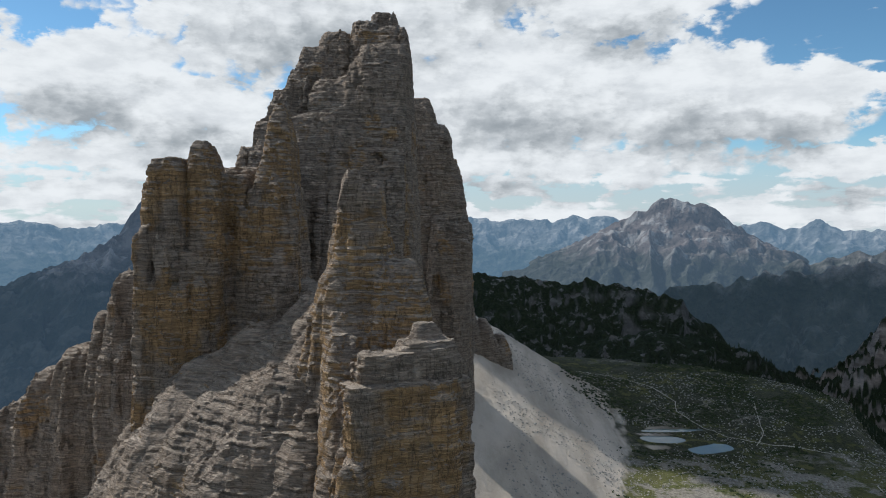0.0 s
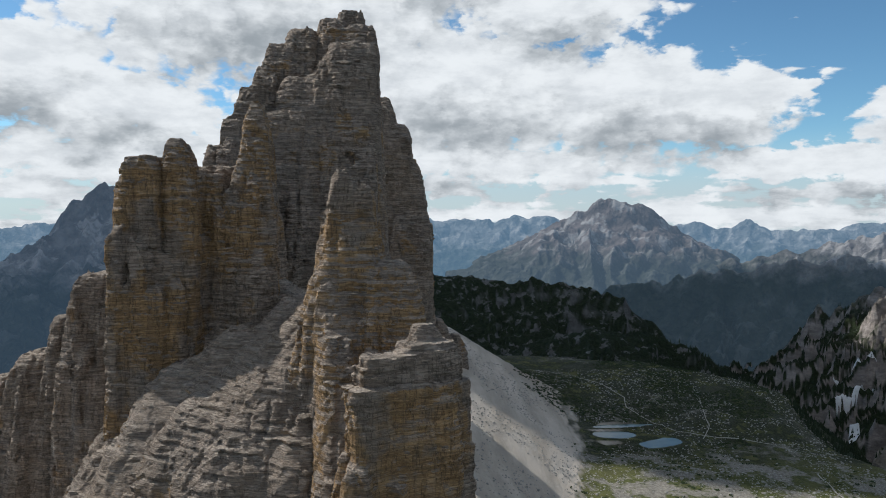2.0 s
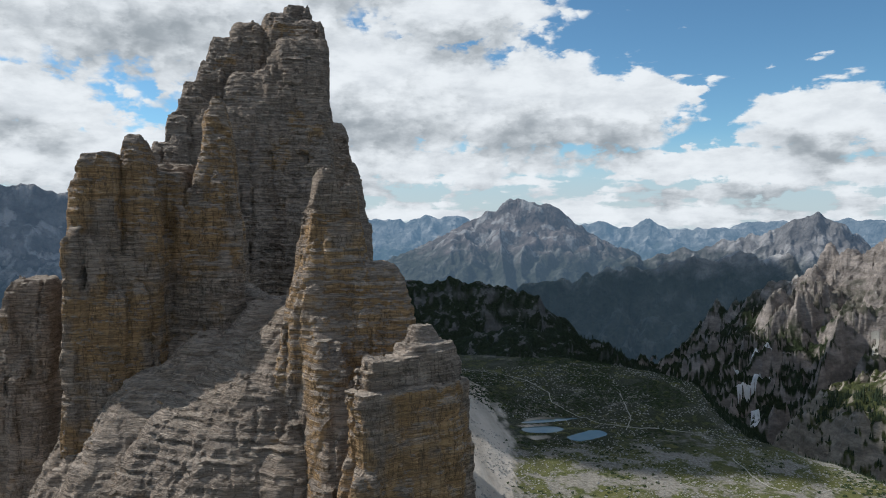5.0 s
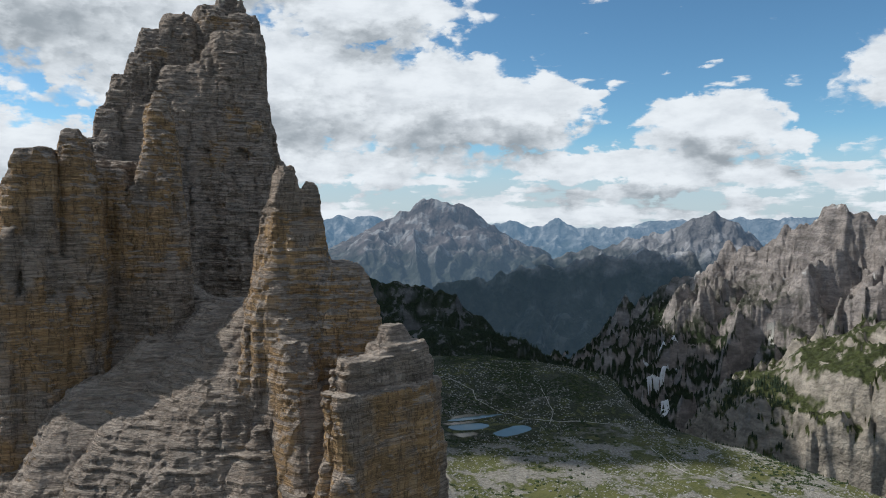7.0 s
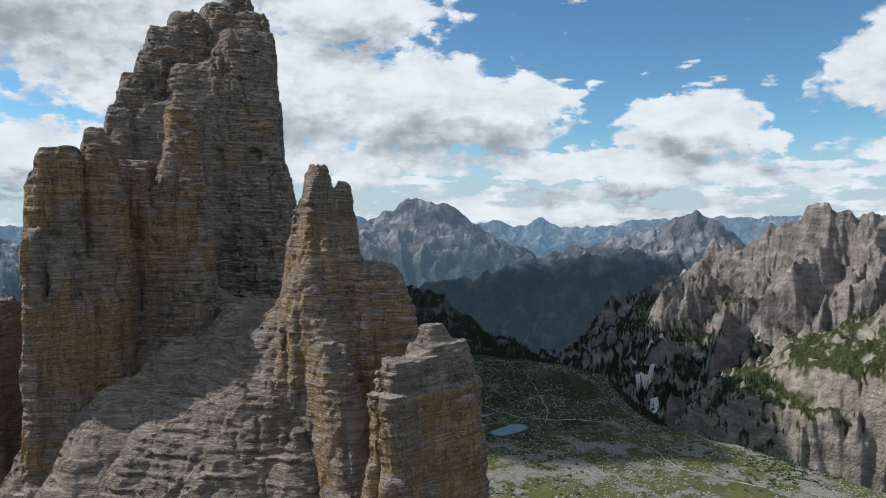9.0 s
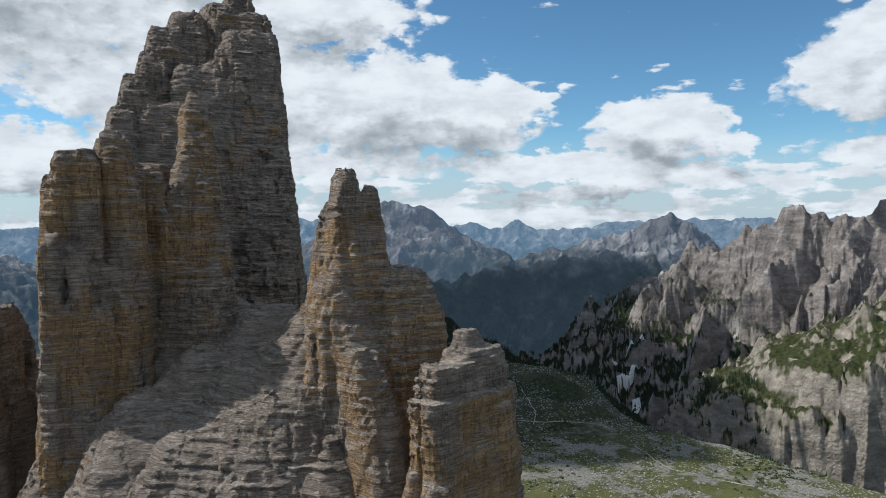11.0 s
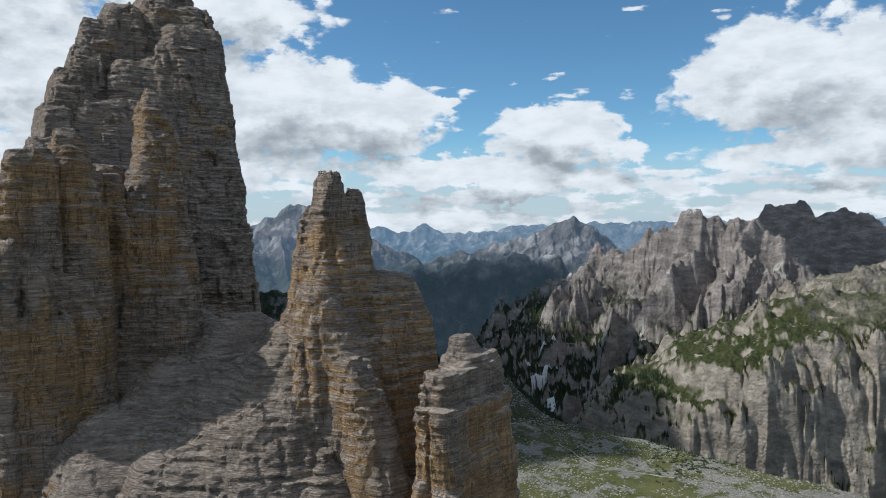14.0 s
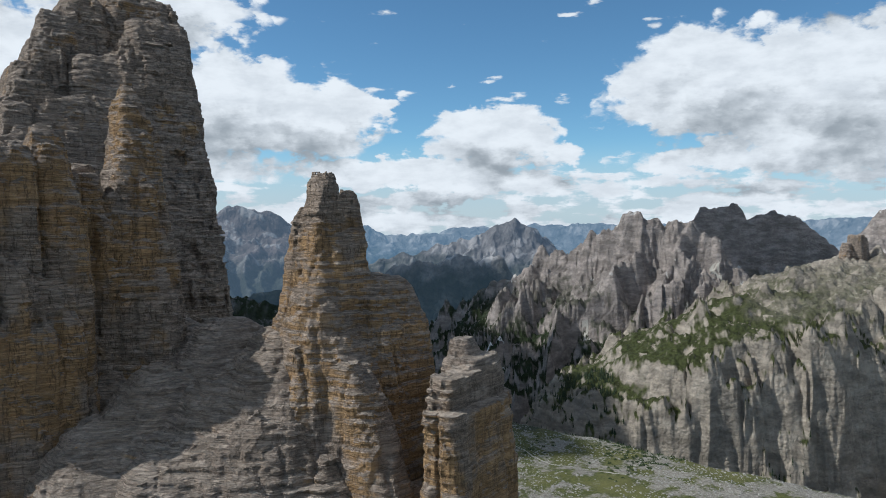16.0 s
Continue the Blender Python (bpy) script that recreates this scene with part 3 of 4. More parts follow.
tower("rock_west_tower", "grey limestone tower with a sheer shaded north wall", [
    ("summit_block", ROCK, [(-34, 800, 26, 50, 0, 456, 0.7, 14, 0.06, 0.1, 5), (-14, 790, 24, 50, 0, 425, 0.7, 14, 0.05, 0.1, 5), (-2, 780, 24, 46, 0, 385, 0.7, 14, 0.04, 0.06, 5), (-70, 810, 40, 55, 0, 430, 0.8, 10, 0.05, 0.1, 5)],
     ((-140, 60), (680, 880), (120, 463)), (1.8, 1.8, 1.4), 1.2, 2.5, 20),
    ("shoulder", ROCK, [(6, 760, 22, 46, 0, 330, 0.8, 10, 0.01, 0.06, 5)], ((-40, 60), (680, 840), (120, 336)), (1.8, 1.8, 1.4), 1.2, 2.5, 10),
], 41)

tower("rock_ridge", "low stepped limestone ridge below the main towers", [
    ("crag", ROCK, [(-204, 482, 13, 22, 0, 297, 0.7, 7, 0.08, 0.12, 5), (-196, 500, 16, 22, 0, 285, 0.7, 7, 0.1, 0.12, 5), (-224, 496, 13, 22, 0, 268, 0.7, 7, 0.1, 0.12, 5)],
     ((-270, -140), (420, 560), (90, 303)), (1.3, 1.3, 1.0), 1.0, 1.8, 40),
    ("crag", ROCK, [(-252, 498, 12, 22, 0, 243, 0.6, 7, 0.12, 0.15, 5), (-276, 498, 8, 18, 0, 227, 0.5, 7, 0.15, 0.15, 5), (-300, 500, 8, 18, 0, 203, 0.5, 7, 0.2, 0.2, 5), (-190, 522, 30, 30, 0, 250, 0.6, 14, 0.15, 0.15, 5)],
     ((-360, -140), (430, 590), (90, 256)), (1.4, 1.4, 1.1), 1.0, 1.8, 40),
], 53)

tower("scree_outcrop", "low dark rock rib standing out of the scree", [
    ("crag", ROCK, [(34, 990, 10, 30, 0, 206, 0.5, 14, 0.15, 0.1, 3), (56, 994, 9, 24, 15, 184, 0.4, 14, 0.2, 0.1, 3), (78, 998, 7, 20, 30, 160, 0.4, 12, 0.2, 0.1, 3)],
     ((-30, 150), (920, 1070), (60, 222)), (2.0, 2.0, 1.5), 1.2, 2.5, 8),
], 59, "rock outcrop")

# ---- ground ----
LAKES = [(360, 950, 24, 17, 0.2, 13.0), (308, 984, 26, 13, -0.2, 14.0), (326, 1018, 36, 6, 0.05, 16.0)]   # centre, half sizes, turn, water level
PLATEAU = [(200, 1400), (364, 1345), (520, 1265), (640, 1125), (590, 950), (640, 800), (672, 600), (700, 480), (730, 330), (640, 60), (150, -200), (-330, -120), (-450, 380), (-330, 900), (-60, 1320)]


def polygon_distance(x, y, pts):
    """Distance to a polygon's edge, negative inside."""
    best, inside = np.full(x.shape, 1e9), np.zeros(x.shape, bool)
    for (ax, ay), (bx, by) in zip(pts, pts[1:] + pts[:1]):
        t = np.clip(((x - ax) * (bx - ax) + (y - ay) * (by - ay)) / ((bx - ax) ** 2 + (by - ay) ** 2), 0, 1)
        best = np.minimum(best, np.hypot(x - ax - t * (bx - ax), y - ay - t * (by - ay)))
        inside ^= ((ay > y) != (by > y)) & (x < (bx - ax) * (y - ay) / (by - ay + 1e-9) + ax)
    return np.where(inside, -best, best)


def smooth_max(a, b, k):
    h = np.clip(0.5 + 0.5 * (a - b) / k, 0, 1)
    return b + (a - b) * h + k * h * (1 - h)


def ground_height(x, y):
    d = polygon_distance(x + 25 * fbm2(x, y, 160, 3, 5), y + 25 * fbm2(x, y, 160, 3, 6), PLATEAU)
    flat = 12 + 9 * fbm2(x, y, 170, 4, 7) + 2.2 * fbm2(x, y, 28, 4, 8) + np.clip((y - 950) * 0.12, 0, 42)
    for lx, ly, ra, rb, turn, level in LAKES:
        u, v = (x - lx) * math.cos(turn) + (y - ly) * math.sin(turn), (y - ly) * math.cos(turn) - (x - lx) * math.sin(turn)
        q = np.hypot(u / ra, v / rb) + 0.35 * fbm2(x, y, 26, 3, 31)
        flat = flat + (level - 0.8 + 3.0 * (q - 1).clip(-1, 3) - flat) * np.clip(2.6 - q, 0, 1)
    flat = flat - 0.02 * np.clip(d + 60, 0, None) ** 1.3
    drop = np.maximum(d, 0)
    valley = flat - 0.62 * drop + 26 * (ridged2(x, y, 130, 4, 9) - 0.4) * np.clip(drop / 60, 0, 1)
    valley = smooth_max(valley, -330 + 40 * fbm2(x, y, 700, 4, 12) + np.clip((np.hypot(x, y) - 3000) * 0.10, 0, 160), 50)
    lip = np.minimum(27 - 0.62 * x + 0.148 * y, 27 - 0.62 * x + 0.148 * 1150 - 0.7 * (y - 1150))
    lip = lip + 3.5 * fbm2(x, y, 60, 4, 14) + 1.6 * np.abs(fbm2(x * 1.0, y * 0.25, 22, 3, 15))
    lip = np.minimum(lip, 175 + 0.05 * y - 0.03 * x)
    west = 150 + 0.48 * (x + 235) + 0.15 * np.minimum(y - 450, 60) - 0.35 * np.maximum(y - 560, 0) * (x < 20) + 3 * fbm2(x, y, 50, 4, 16)
    lip = np.minimum(lip, np.maximum(west, -300))
    near = 150 + 0.55 * (y - 330)
    lip = np.minimum(lip, near)
    return smooth_max(valley, lip, 18)


def sheet(name, heights, az, rad, centre=(-80.0, 30.0)):
    """A sheet of ground on a fan of bearings and distances."""
    A, R = np.meshgrid(np.radians(az), rad, indexing="ij")
    x, y = centre[0] + R * np.sin(A), centre[1] + R * np.cos(A)
    z = heights(x, y)
    n, m = x.shape
    i = np.arange(n * m).reshape(n, m)
    quads = np.stack([i[:-1, :-1], i[:-1, 1:], i[1:, 1:], i[1:, :-1]], -1).reshape(-1, 4)[:, ::-1]
    return mesh_from(name, np.stack([x, y, z], -1).reshape(-1, 3), quads)


bearings = np.concatenate([np.arange(-180, -45, 3.0), np.arange(-45, 5, 0.2), np.arange(5, 76, 0.085), np.arange(76, 181, 3.0)])
ground = new("ground", sheet("ground", ground_height, bearings, np.concatenate([[0.5], np.arange(10, 400, 10.0), np.geomspace(400, 1500, 420), np.geomspace(1506, 4900, 150)])))
ground.data.materials.append(GROUND)
tagged(ground, "alpine plateau of turf, boulders and pale scree", "ground", kind="structure")


# ---- mountains ----
def ridge_height(x, y, ridge, cliff, cliff_width, slope, spur, spur_size, seed, bed=0.0, shelf=0.0):
    """A crest line with walls below it, and ribs and gullies that run down from the crest."""
    wx = x + 0.28 * spur_size * fbm2(x, y, spur_size * 1.6, 4, seed)
    wy = y + 0.28 * spur_size * fbm2(x, y, spur_size * 1.6, 4, seed + 20)
    h, near, along, gone = None, None, None, 0.0
    for (ax, ay, az_), (bx, by, bz) in zip(ridge, ridge[1:]):
        ln = math.hypot(bx - ax, by - ay)
        t = np.clip(((wx - ax) * (bx - ax) + (wy - ay) * (by - ay)) / ln ** 2, 0, 1)
        d = np.hypot(wx - ax - t * (bx - ax), wy - ay - t * (by - ay))
        one = az_ + t * (bz - az_) - slope * d - cliff * (1 - np.exp(-(np.maximum(d - 0.1 * spur_size - shelf, 0) / cliff_width) ** 1.6))
        s = gone + t * ln
        along = s if near is None else np.where(d < near, s, along)
        near = d if near is None else np.minimum(near, d)
        h = one if h is None else smooth_max(h, one, 12)
        gone += ln
    amount, size = 0.7 * spur, spur_size * 0.9
    for o in range(4):
        bend = 1.4 * size * fbm2(x, y, size * 1.5, 2, seed + 7 + o)
        n = 1 - np.abs(2 * vnoise2((along + bend + 0.25 * near) / size, near / (3.0 * size), seed + 30 + o) - 1)
        h = h + amount * (n - 0.75) * np.clip((near - 0.7 * shelf) / (0.9 * size), 0.12, 1)
        amount, size = amount * 0.5, size * 0.45
    h = h + 0.4 * spur * (ridged2(wx + 0.4 * y, wy - 0.2 * x, spur_size * 0.7, 4, seed + 70, 0.5) - 0.5) * np.clip((near - 0.7 * shelf) / spur_size, 0.1, 1)
    pinnacle = fbm2(along, 0 * along + 3.0, spur_size * 0.3, 3, seed + 50)
    h = h + 0.3 * spur * pinnacle * np.exp(-near / (0.22 * spur_size)) + 0.06 * spur * fbm2(x, y, spur_size * 0.14, 3, seed + 3)
    if bed:
        q = (h + 6 * fbm2(x, y, 300, 3, seed + 6)) / bed
        h = h + bed * 0.55 * (np.floor(q) + np.clip((q - np.floor(q) - 0.25) * 2, 0, 1) - q)
    return h


HEIGHTS = {}


def mountain(name, ridge, width, mat, label, cliff=60, cliff_width=40, slope=0.55, spur=90, spur_size=150, seed=1, bed=0.0, fine=0.075, kind="", shelf=0.0):
    ax = np.degrees([math.atan2(x + 80, y - 30) for x, y, z in ridge])
    r = [math.hypot(x + 80, y - 30) for x, y, z in ridge]
    pad = math.degrees(width / min(r)) * 0.6
    az = np.arange(max(min(ax) - pad, -48), min(max(ax) + pad, 82), fine)
    rad = np.arange(max(min(r) - width, 700), min(max(r) + width * 0.55, 4960), np.mean(r) * 0.0034)
    HEIGHTS[name] = lambda x, y: ridge_height(x, y, ridge, cliff, cliff_width, slope, spur, spur_size, seed, bed, shelf)
    ob = new(name, sheet(name, HEIGHTS[name], az, rad))
    ob.data.materials.append(mat)
    return tagged(ob, label, "mountain", "", kind)


# haze colour and its share are glow in the material, no air between
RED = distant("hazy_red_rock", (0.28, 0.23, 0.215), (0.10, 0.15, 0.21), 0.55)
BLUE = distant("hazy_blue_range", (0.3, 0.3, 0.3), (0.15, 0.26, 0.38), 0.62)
HAZY = distant("painted_haze_limestone", (0.32, 0.30, 0.29), (0.06, 0.10, 0.155), 0.45)
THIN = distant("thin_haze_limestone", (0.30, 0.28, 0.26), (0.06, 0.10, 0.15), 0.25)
mountain("jagged_mountain", [(1290, 2150, -70), (1312, 2034, 25), (1365, 1871, 130), (1423, 1650, 235), (1448, 1531, 285), (1490, 1445, 322), (1525, 1398, 322), (1561, 1351, 338), (1600, 1290, 285), (1640, 1180, 205)],
         800, RIDGE, "sunlit jagged grey limestone ridge with gullies and pinnacles", 70, 45, 0.62, 175, 150, 5, 0.0, 0.055)
mountain("blocky_mountain", [(2120, 1690, 270), (2165, 1625, 362), (2231, 1519, 372), (2252, 1486, 326), (2284, 1427, 340), (2321, 1359, 334), (2372, 1255, 222)],
         700, RIDGE, "square-topped dark limestone mountain with sheer walls", 210, 40, 0.4, 70, 150, 9, 26.0)
mountain("grassy_mountain", [(1000, 985, 20), (1043, 958, 72), (1139, 908, 140), (1215, 880, 172), (1339, 863, 203), (1452, 860, 223), (1512, 852, 244), (1573, 837, 256), (1640, 760, 235), (1760, 600, 240)],
         800, GRASS_HILL, "grassy mountain shoulder of pale scree above broken cliffs", 170, 90, 0.36, 180, 130, 15, 0.0, 0.055, shelf=190)
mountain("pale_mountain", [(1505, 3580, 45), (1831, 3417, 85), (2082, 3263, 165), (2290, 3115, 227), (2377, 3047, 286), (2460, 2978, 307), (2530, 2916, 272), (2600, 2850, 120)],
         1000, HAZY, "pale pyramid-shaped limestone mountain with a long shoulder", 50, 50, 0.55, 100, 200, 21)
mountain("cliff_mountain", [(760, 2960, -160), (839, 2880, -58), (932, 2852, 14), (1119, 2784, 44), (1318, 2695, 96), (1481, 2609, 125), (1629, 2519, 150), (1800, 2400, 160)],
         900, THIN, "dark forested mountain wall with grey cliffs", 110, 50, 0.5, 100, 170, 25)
mountain("green_topped_hill", [(-107, 2210, 141), (98, 2198, 131), (202, 2191, 133), (288, 2181, 115), (455, 2152, 116), (520, 2138, 113), (661, 2098, 80), (780, 2060, -20)],
         700, DARK_HILL, "broad hill with a green top and dark broken cliffs", 70, 90, 0.45, 80, 150, 29)
mountain("wooded_hill", [(300, 1880, -60), (437, 1849, 10), (532, 1824, 24), (637, 1790, 16), (748, 1747, -18), (840, 1700, -90)],
         500, DARK_HILL, "dark wooded hill in the valley", 10, 90, 0.5, 60, 120, 33)
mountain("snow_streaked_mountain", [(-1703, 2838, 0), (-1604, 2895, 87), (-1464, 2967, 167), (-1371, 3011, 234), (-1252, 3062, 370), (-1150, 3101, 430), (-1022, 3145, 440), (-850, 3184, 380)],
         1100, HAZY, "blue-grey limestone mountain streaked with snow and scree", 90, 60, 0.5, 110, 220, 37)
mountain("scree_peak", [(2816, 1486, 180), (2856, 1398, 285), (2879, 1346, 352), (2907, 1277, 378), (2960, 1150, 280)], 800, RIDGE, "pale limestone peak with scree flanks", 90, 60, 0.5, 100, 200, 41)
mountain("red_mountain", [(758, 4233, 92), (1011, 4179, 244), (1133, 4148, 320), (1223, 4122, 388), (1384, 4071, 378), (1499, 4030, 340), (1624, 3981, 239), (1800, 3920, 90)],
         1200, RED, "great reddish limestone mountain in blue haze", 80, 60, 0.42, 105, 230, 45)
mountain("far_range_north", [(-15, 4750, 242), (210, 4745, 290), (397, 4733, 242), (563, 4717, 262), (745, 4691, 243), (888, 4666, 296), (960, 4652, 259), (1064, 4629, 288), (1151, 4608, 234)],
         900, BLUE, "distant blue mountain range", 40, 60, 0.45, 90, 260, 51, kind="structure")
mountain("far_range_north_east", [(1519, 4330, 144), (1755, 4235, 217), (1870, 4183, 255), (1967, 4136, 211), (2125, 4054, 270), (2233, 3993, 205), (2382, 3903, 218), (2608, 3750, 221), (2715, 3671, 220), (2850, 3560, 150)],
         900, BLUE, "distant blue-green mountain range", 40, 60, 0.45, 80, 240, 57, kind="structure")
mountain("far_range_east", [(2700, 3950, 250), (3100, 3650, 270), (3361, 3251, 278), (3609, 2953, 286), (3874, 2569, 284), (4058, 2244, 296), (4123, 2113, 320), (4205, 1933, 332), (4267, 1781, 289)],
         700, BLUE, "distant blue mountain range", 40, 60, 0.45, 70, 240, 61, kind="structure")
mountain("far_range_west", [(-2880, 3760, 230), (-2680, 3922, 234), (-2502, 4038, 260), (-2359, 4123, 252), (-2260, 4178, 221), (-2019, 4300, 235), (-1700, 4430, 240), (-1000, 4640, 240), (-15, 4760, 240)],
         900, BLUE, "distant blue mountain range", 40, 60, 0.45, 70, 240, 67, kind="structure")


# ---- clouds overhead, added for their shade ----
def cloud_material():
    m, nt, pos, up, bsdf = material("cloud_vapour")
    n = noise_node(nt, pos, 0.004, 5, 0.6)
    nt.links.new(mix(nt, n, (0.78, 0.79, 0.8), (0.9, 0.9, 0.9)), bsdf.inputs["Base Color"])
    return m


CLOUD = cloud_material()


def cloud(cx, cy, cz, rx, ry, rz, turn, seed, label):
    """A flat-based heap cloud over the valley, above the camera's view, placed for its shade."""
    bm = bmesh.new()
    bmesh.ops.create_icosphere(bm, subdivisions=6, radius=1.0)
    co = np.array([v.co for v in bm.verts], np.float32)
    n = vnoise(co[:, 0] * 2.2 + 9, co[:, 1] * 2.2 + 9, co[:, 2] * 2.2 + 9, seed) + 0.55 * vnoise(co[:, 0] * 5 + 9, co[:, 1] * 5 + 9, co[:, 2] * 5 + 9, seed + 1) + 0.3 * vnoise(co[:, 0] * 12 + 9, co[:, 1] * 12 + 9, co[:, 2] * 12 + 9, seed + 2)
    for v, k in zip(bm.verts, 0.45 + 0.62 * n):
        v.co = Vector((v.co.x * rx, v.co.y * ry, v.co.z * (rz if v.co.z > 0 else 0.25 * rz))) * float(k)
    me = bpy.data.meshes.new("cloud")
    bm.to_mesh(me)
    bm.free()
    me.materials.append(CLOUD)
    ob = new("cloud", me)
    ob.matrix_world = pose(cx, cy, cz, 0, 0, turn)
    return tagged(ob, label, "cloud", "clouds over the valley")


# unseen clouds, each set up-sun of the ground it has to shade
cloud(-1445, 3375, 2250, 520, 1150, 260, -12, 71, "broad white flat-based cloud added out of view to cast shade")
cloud(-1465, 2535, 2250, 370, 320, 200, 20, 75, "ragged white cloud added out of view to cast shade")
cloud(-505, 4015, 2250, 480, 470, 220, 10, 83, "ragged white cloud added out of view to cast shade")
cloud(-3155, 3545, 2250, 700, 900, 240, 0, 79, "broad grey-bellied cloud added out of view to cast shade")

cloud(610, 2679, 2250, 260, 200, 120, 15, 87, "ragged white cloud added out of view to cast shade")
cloud(-525, 3355, 2250, 220, 260, 120, 0, 89, "ragged white cloud added out of view to cast shade")
cloud(-1015, 2815, 2250, 200, 260, 120, 30, 93, "ragged white cloud added out of view to cast shade")


# ---- lakes ----
def water_material():
    m, nt, pos, up, bsdf = material("lake_water")
    n = noise_node(nt, pos, 0.05, 4, 0.5)
    nt.links.new(mix(nt, n, (0.09, 0.12, 0.11), (0.14, 0.17, 0.15)), bsdf.inputs["Base Color"])
    bsdf.inputs["Roughness"].default_value, bsdf.inputs["Specular IOR Level"].default_value = 0.12, 0.5
    bump(nt, bsdf, noise_node(nt, pos, 1.2, 3, 0.5), 0.05, 0.3)
    return m


WATER = water_material()
for lx, ly, ra, rb, turn, level in LAKES:
    bm = bmesh.new()
    ring = [bm.verts.new((1.5 * ra * math.cos(a), 1.5 * rb * math.sin(a), 0)) for a in np.linspace(0, 2 * math.pi, 40, endpoint=False)]
    bm.faces.new(ring)
    me = bpy.data.meshes.new("lake")
    bm.to_mesh(me)
    bm.free()
    me.materials.append(WATER)
    lake = new("lake", me)
    lake.matrix_world = pose(lx, ly, level, 0, 0, math.degrees(turn))
    tagged(lake, "small still grey-green lake in a turf hollow", "lake", "lakes on the plateau", "thing")


# ---- footpaths ----
def trodden_material():
    m, nt, pos, up, bsdf = material("trodden_gravel")
    n = noise_node(nt, pos, 0.6, 5, 0.65)
    nt.links.new(mix(nt, n, (0.27, 0.25, 0.21), (0.46, 0.43, 0.38)), bsdf.inputs["Base Color"])
    return m


GRAVEL = trodden_material()


def footpath(points, width, label, lift=0.25, height=ground_height, mat=GRAVEL, name="footpath", category="path"):
    """A trodden strip draped over the ground."""
    xs, ys = [], []
    for (ax, ay), (bx, by) in zip(points, points[1:]):
        for t in np.linspace(0, 1, 24, endpoint=False):
            xs.append(ax + t * (bx - ax)), ys.append(ay + t * (by - ay))
    xs, ys = np.array(xs), np.array(ys)
    xs, ys = xs + 5 * fbm2(xs, ys, 60, 3, 90), ys + 5 * fbm2(xs, ys, 60, 3, 91)
    tx, ty = np.gradient(xs), np.gradient(ys)
    ln = np.hypot(tx, ty)
    w = width * (0.6 + 0.7 * vnoise2(xs / 15, ys / 15, 92))
    rows = []
    for s in (-0.5, -0.17, 0.17, 0.5):
        px, py = xs - ty / ln * w * s, ys + tx / ln * w * s
        rows.append(np.stack([px, py, height(px, py) + lift], 1))
    n = len(xs)
    verts = np.concatenate(rows)
    i = np.arange(n - 1)
    quads = np.concatenate([np.stack([r * n + i, r * n + i + 1, (r + 1) * n + i + 1, (r + 1) * n + i], 1) for r in range(3)])[:, ::-1]
    ob = new(name, mesh_from(name, verts, quads))
    ob.data.materials.append(mat)
    return tagged(ob, label, category, kind="structure" if name == "footpath" else "")


footpath([(244, 1242), (316, 1211), (352, 1154), (368, 1116), (358, 1076), (374, 1033), (404, 992), (438, 971), (520, 930)], 1.7, "pale trodden gravel path winding over dark turf")
footpath([(430, 960), (457, 994), (470, 1043), (489, 1107), (505, 1160)], 1.3, "faint branching gravel path over dark turf")
footpath([(516, 830), (503, 772), (504, 740), (522, 704), (560, 640)], 1.8, "narrow trodden path through sunlit turf")


# ---- boulders, dwarf pine and trees ----
def stone_material():
    m, nt, pos, up, bsdf = material("weathered_boulder")
    n = noise_node(nt, pos, 0.5, 6, 0.65)
    rnd = nt.nodes.new("ShaderNodeObjectInfo")
    isl = nt.nodes.new("ShaderNodeNewGeometry")
    col = mix(nt, smooth(nt, n, 0.3, 0.7), (0.22, 0.205, 0.185), (0.45, 0.43, 0.39))
    col = mix(nt, maths(nt, "MULTIPLY", isl.outputs["Random Per Island"], 0.5), col, (0.17, 0.16, 0.145))
    nt.links.new(col, bsdf.inputs["Base Color"])
    bump(nt, bsdf, n, 0.5, 0.8)
    return m


def needle_material(name, dark, pale):
    m, nt, pos, up, bsdf = material(name)
    isl = nt.nodes.new("ShaderNodeNewGeometry")
    n = noise_node(nt, pos, 0.9, 4, 0.7)
    col = mix(nt, maths(nt, "MULTIPLY", maths(nt, "ADD", isl.outputs["Random Per Island"], n), 0.5), dark, pale)
    nt.links.new(col, bsdf.inputs["Base Color"])
    return m


STONE = stone_material()
PINE = needle_material("dwarf_pine_needles", (0.012, 0.022, 0.01), (0.045, 0.062, 0.022))
SPRUCE = needle_material("spruce_needles", (0.012, 0.02, 0.011), (0.035, 0.05, 0.024))
rng = np.random.default_rng(7)


def rock_shape(seed, sub=1):
    """Vertices and triangles of one angular boulder, about one metre across."""
    bm = bmesh.new()
    bmesh.ops.create_icosphere(bm, subdivisions=sub, radius=0.5)
    r = random.Random(seed)
    for v in bm.verts:
        v.co *= r.uniform(0.7, 1.2)
        v.co.z = max(v.co.z * 0.75, -0.2)
    co = np.array([v.co for v in bm.verts], np.float32)
    tri = np.array([[v.index for v in f.verts] for f in bm.faces])
    bm.free()
    return co, tri


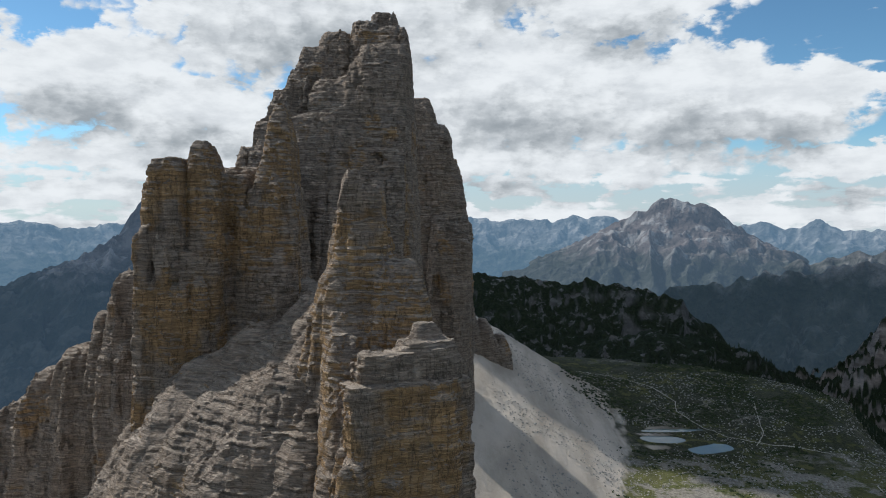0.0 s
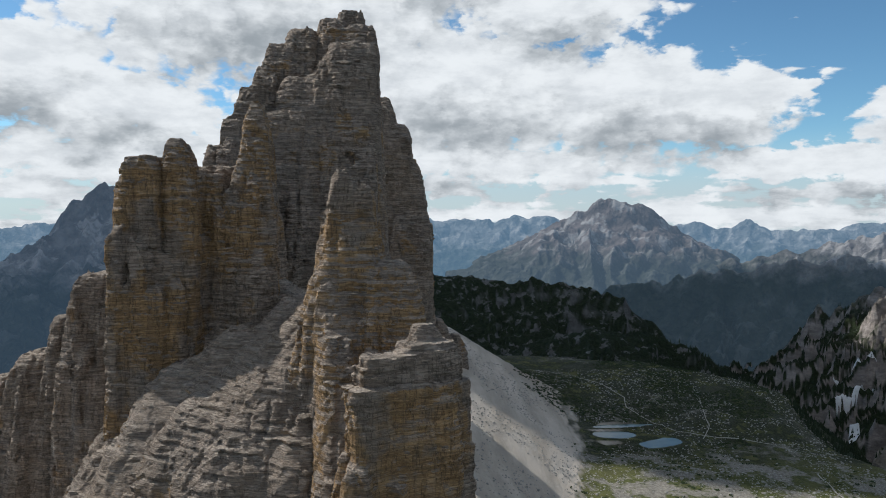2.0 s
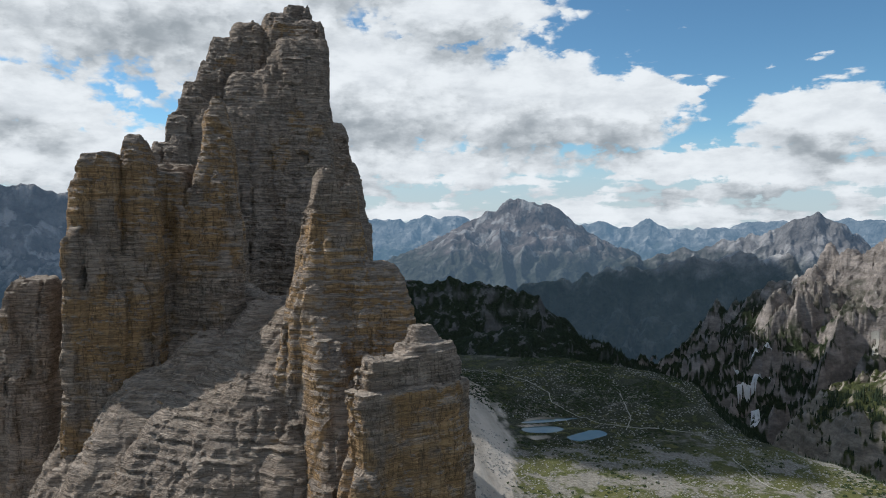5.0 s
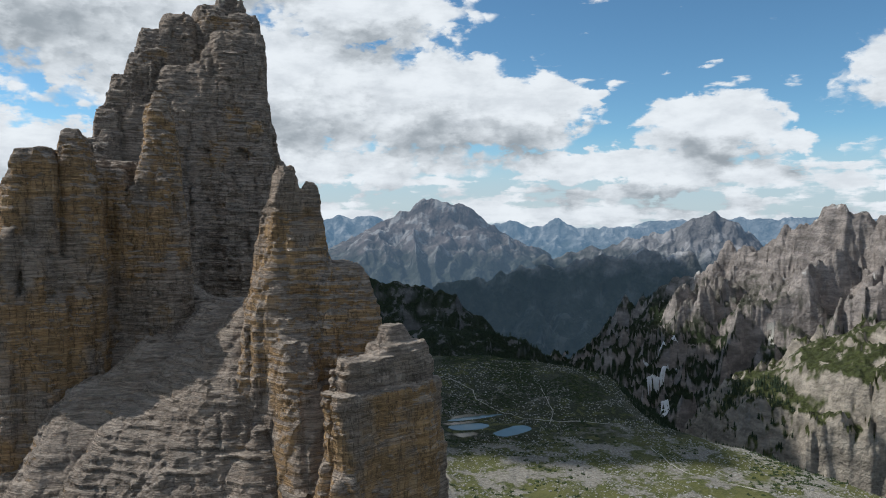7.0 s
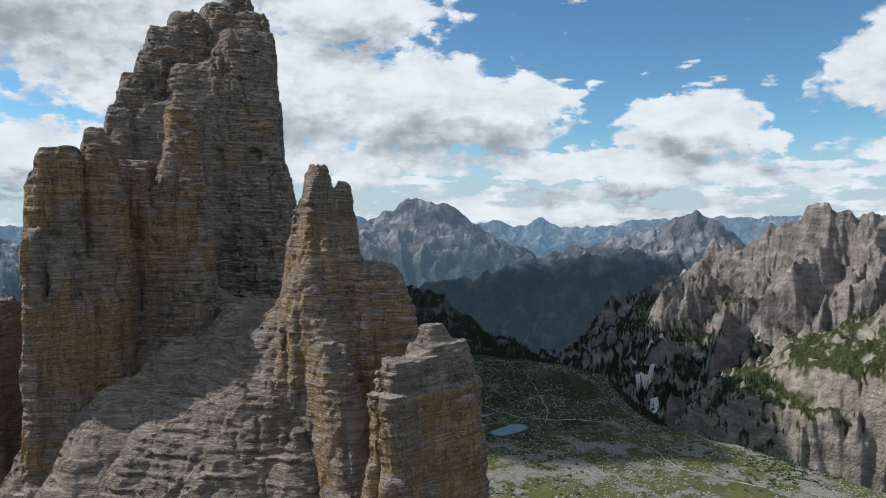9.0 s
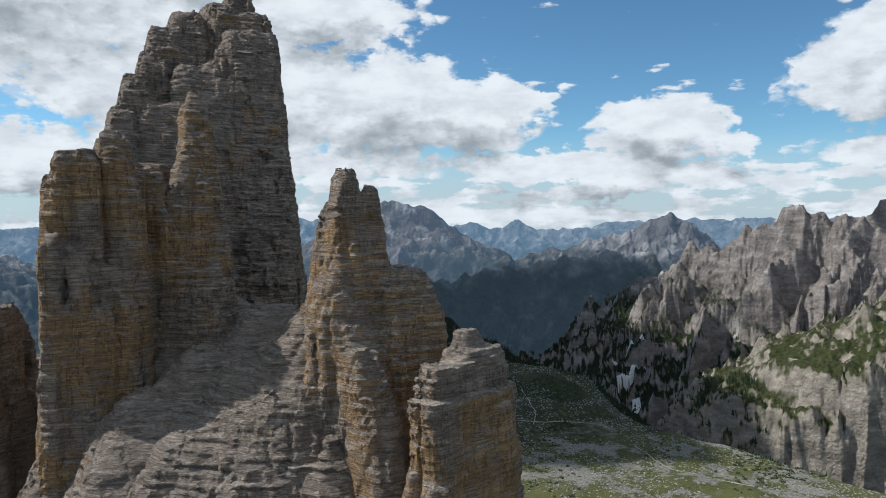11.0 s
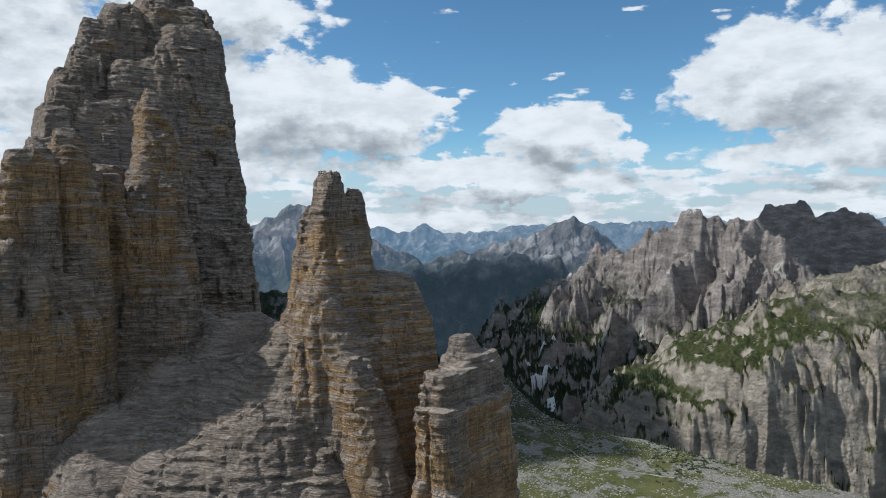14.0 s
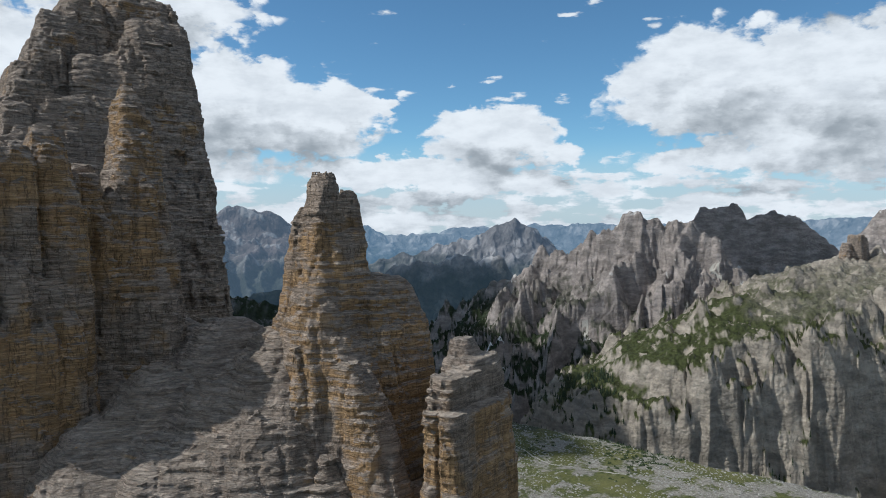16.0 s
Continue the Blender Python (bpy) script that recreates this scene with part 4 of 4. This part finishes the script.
def clump_shape(seed):
    """A low many-tufted dwarf pine, about one metre across."""
    r = random.Random(seed)
    co, tri = [], []
    for n in range(9):
        a, d, s = r.uniform(0, 6.28), r.uniform(0, 0.42), r.uniform(0.1, 0.24)
        c, top = (d * math.cos(a), d * math.sin(a)), r.uniform(0.2, 0.5)
        k = len(co)
        co += [(c[0] + s * math.cos(b) * r.uniform(0.7, 1.3), c[1] + s * math.sin(b) * r.uniform(0.7, 1.3), r.uniform(0.0, 0.16)) for b in (0.3, 1.5, 2.8, 4.0, 5.2)]
        co.append((c[0] + r.uniform(-0.05, 0.05), c[1] + r.uniform(-0.05, 0.05), top))
        tri += [(k + i, k + (i + 1) % 5, k + 5) for i in range(5)]
    return np.array(co, np.float32), np.array(tri)


def spruce_shape(seed):
    """A spruce of four ragged skirts on a thin stem, one metre tall."""
    r = random.Random(seed)
    co, tri = [(-0.02, 0, 0), (0.02, 0, 0), (0, 0.02, 0), (0, 0, 0.5)], [(0, 1, 3), (1, 2, 3), (2, 0, 3)]
    for lvl in range(4):
        k, z, w = len(co), 0.1 + 0.2 * lvl, 0.19 - 0.04 * lvl
        co += [(w * r.uniform(0.55, 1.15) * math.cos(b), w * r.uniform(0.55, 1.15) * math.sin(b), z + r.uniform(-0.05, 0.03)) for b in np.linspace(0, 6.28, 7, endpoint=False)]
        co.append((0, 0, z + 0.36))
        tri += [(k + i, k + (i + 1) % 7, k + 7) for i in range(7)]
    return np.array(co, np.float32), np.array(tri)


def scatter(name, shapes, x, y, z, size, tall, mat, label, category):
    """Many small things that nobody could count, joined into one object."""
    vs, fs, base = [], [], 0
    pick, turn = rng.integers(0, len(shapes), len(x)), rng.uniform(0, 6.28, len(x))
    for s, (co, tri) in enumerate(shapes):
        idx = np.nonzero(pick == s)[0]
        c, sn = np.cos(turn[idx])[:, None], np.sin(turn[idx])[:, None]
        px = (co[:, 0] * c - co[:, 1] * sn) * size[idx, None] + x[idx, None]
        py = (co[:, 0] * sn + co[:, 1] * c) * size[idx, None] + y[idx, None]
        pz = co[None, :, 2] * (size * tall)[idx, None] + z[idx, None]
        vs.append(np.stack([px, py, pz], -1).reshape(-1, 3))
        fs.append((tri[None] + (np.arange(len(idx)) * len(co))[:, None, None]).reshape(-1, 3) + base)
        base += len(idx) * len(co)
    v, f = np.concatenate(vs), np.concatenate(fs)
    me = bpy.data.meshes.new(name)
    me.vertices.add(len(v))
    me.vertices.foreach_set("co", v.astype(np.float32).ravel())
    me.loops.add(len(f) * 3)
    me.loops.foreach_set("vertex_index", f.astype(np.int32).ravel())
    me.polygons.add(len(f))
    me.polygons.foreach_set("loop_start", np.arange(len(f), dtype=np.int32) * 3)
    me.update(calc_edges=True)
    me.materials.append(mat)
    return tagged(new(name, me), label, category, kind="stuff")


def spread(n, x0, x1, y0, y1, size, cut, seed):
    """Places in a rectangle, thinned to patches, clear of the lakes."""
    x, y = rng.uniform(x0, x1, n), rng.uniform(y0, y1, n)
    keep = fbm2(x, y, size, 4, seed) > cut
    for lx, ly, ra, rb, turn, level in LAKES:
        keep &= np.hypot((x - lx) / ra, (y - ly) / rb) > 1.7
    return x[keep], y[keep]


ROCKS, CLUMPS, SPRUCES = [rock_shape(s) for s in range(6)], [clump_shape(s) for s in range(6)], [spruce_shape(s) for s in range(5)]
x, y = spread(26000, 60, 720, 420, 1250, 70, -0.12, 101)
scatter("boulder_field", ROCKS, x, y, ground_height(x, y), rng.uniform(0.5, 1.0, len(x)) ** 3 * 3.4, np.ones(len(x)), STONE, "scattered pale limestone boulders on turf", "boulders")
x, y = spread(15000, 180, 760, 640, 1330, 90, 0.05, 111)
d = polygon_distance(x, y, PLATEAU)
keep = rng.uniform(0, 1, len(x)) < np.clip(0.12 + 0.9 * (y > 930) + 0.6 * (d > -70), 0, 1)
x, y = x[keep], y[keep]
scatter("dwarf_pine_scrub", CLUMPS, x, y, ground_height(x, y) - 0.2, rng.uniform(2.5, 7.0, len(x)), 0.8 * np.ones(len(x)), PINE, "dark green dwarf pine scrub in dense patches", "shrubs")


def slope_height(x, y):
    h = ground_height(x, y)
    for name in ("jagged_mountain", "grassy_mountain", "wooded_hill", "green_topped_hill"):
        h = np.maximum(h, HEIGHTS[name](x, y))
    return h


x, y = rng.uniform(560, 1500, 40000), rng.uniform(650, 2000, 40000)
h, e = slope_height(x, y), 4.0
steep = np.hypot(slope_height(x + e, y) - h, slope_height(x, y + e) - h) / e
keep = (steep < 1.0) & (h < -20 + 150 * fbm2(x, y, 160, 4, 121)) & (polygon_distance(x, y, PLATEAU) > 10)
x, y, h = x[keep], y[keep], h[keep]
scatter("spruce_wood", SPRUCES, x, y, h - 0.5, rng.uniform(6, 13, len(x)), np.ones(len(x)), SPRUCE, "dark spruce wood on the valley slopes", "trees")


def snow_material():
    m, nt, pos, up, bsdf = material("old_snow")
    n = noise_node(nt, pos, 0.15, 5, 0.65)
    nt.links.new(mix(nt, n, (0.45, 0.44, 0.42), (0.82, 0.82, 0.82)), bsdf.inputs["Base Color"])
    return m


SNOW = snow_material()
for gully, width in (([(966, 1467), (1012, 1470), (1079, 1497)], 9), ([(1026, 1572), (1058, 1541), (1100, 1523)], 5), ([(912, 1324), (906, 1312), (898, 1298)], 16)):
    footpath(gully, width, "dirty old snow lying in a shaded gully", 1.2, slope_height, SNOW, "snow_patch", "snow")

for fan, width in (([(1228, 1352), (1219, 1339), (1163, 1276)], 14), ([(1600, 1222), (1560, 1170), (1520, 1120)], 26)):
    footpath(fan, width, "pale gravel fan running out of a rock gully", 1.5, slope_height, GRAVEL, "scree_fan", "scree")


# the larger boulders, one by one
def boulder(seed):
    co, tri = rock_shape(seed, 2)
    me = bpy.data.meshes.new("boulder")
    me.from_pydata([tuple(c) for c in co], [], [tuple(t) for t in tri])
    me.materials.append(STONE)
    return me


BIG = [boulder(200 + s) for s in range(5)]
x, y = spread(260, 240, 660, 560, 900, 60, -0.1, 131)
for px, py, pz in zip(x[:150], y[:150], ground_height(x, y)[:150]):
    ob = new("boulder", BIG[int(rng.integers(0, 5))])
    s = float(rng.uniform(2.2, 6.0))
    ob.matrix_world = pose(px, py, pz, 0, 0, float(rng.uniform(0, 360))) @ Matrix.Diagonal((s, s * 0.8, s * 0.7, 1))
    tagged(ob, "pale angular limestone boulder half sunk in turf", "boulder", "boulders on the plateau")


tower("rock_pinnacle", "lone pale limestone block crowning the grassy mountain", [
    ("crag", ROCK, [(1575, 838, 20, 16, 10, 292, 0.85, 6, 0.05, 0.05, 5), (1545, 846, 12, 10, 0, 274, 0.6, 8, 0.1, 0.1, 4), (1588, 832, 12, 12, 0, 286, 0.8, 6, 0.05, 0.05, 5)],
     ((1500, 1640), (790, 890), (200, 300)), (2.4, 2.4, 2.0), 1.0, 2.0, 14)], 83, "rock tower")
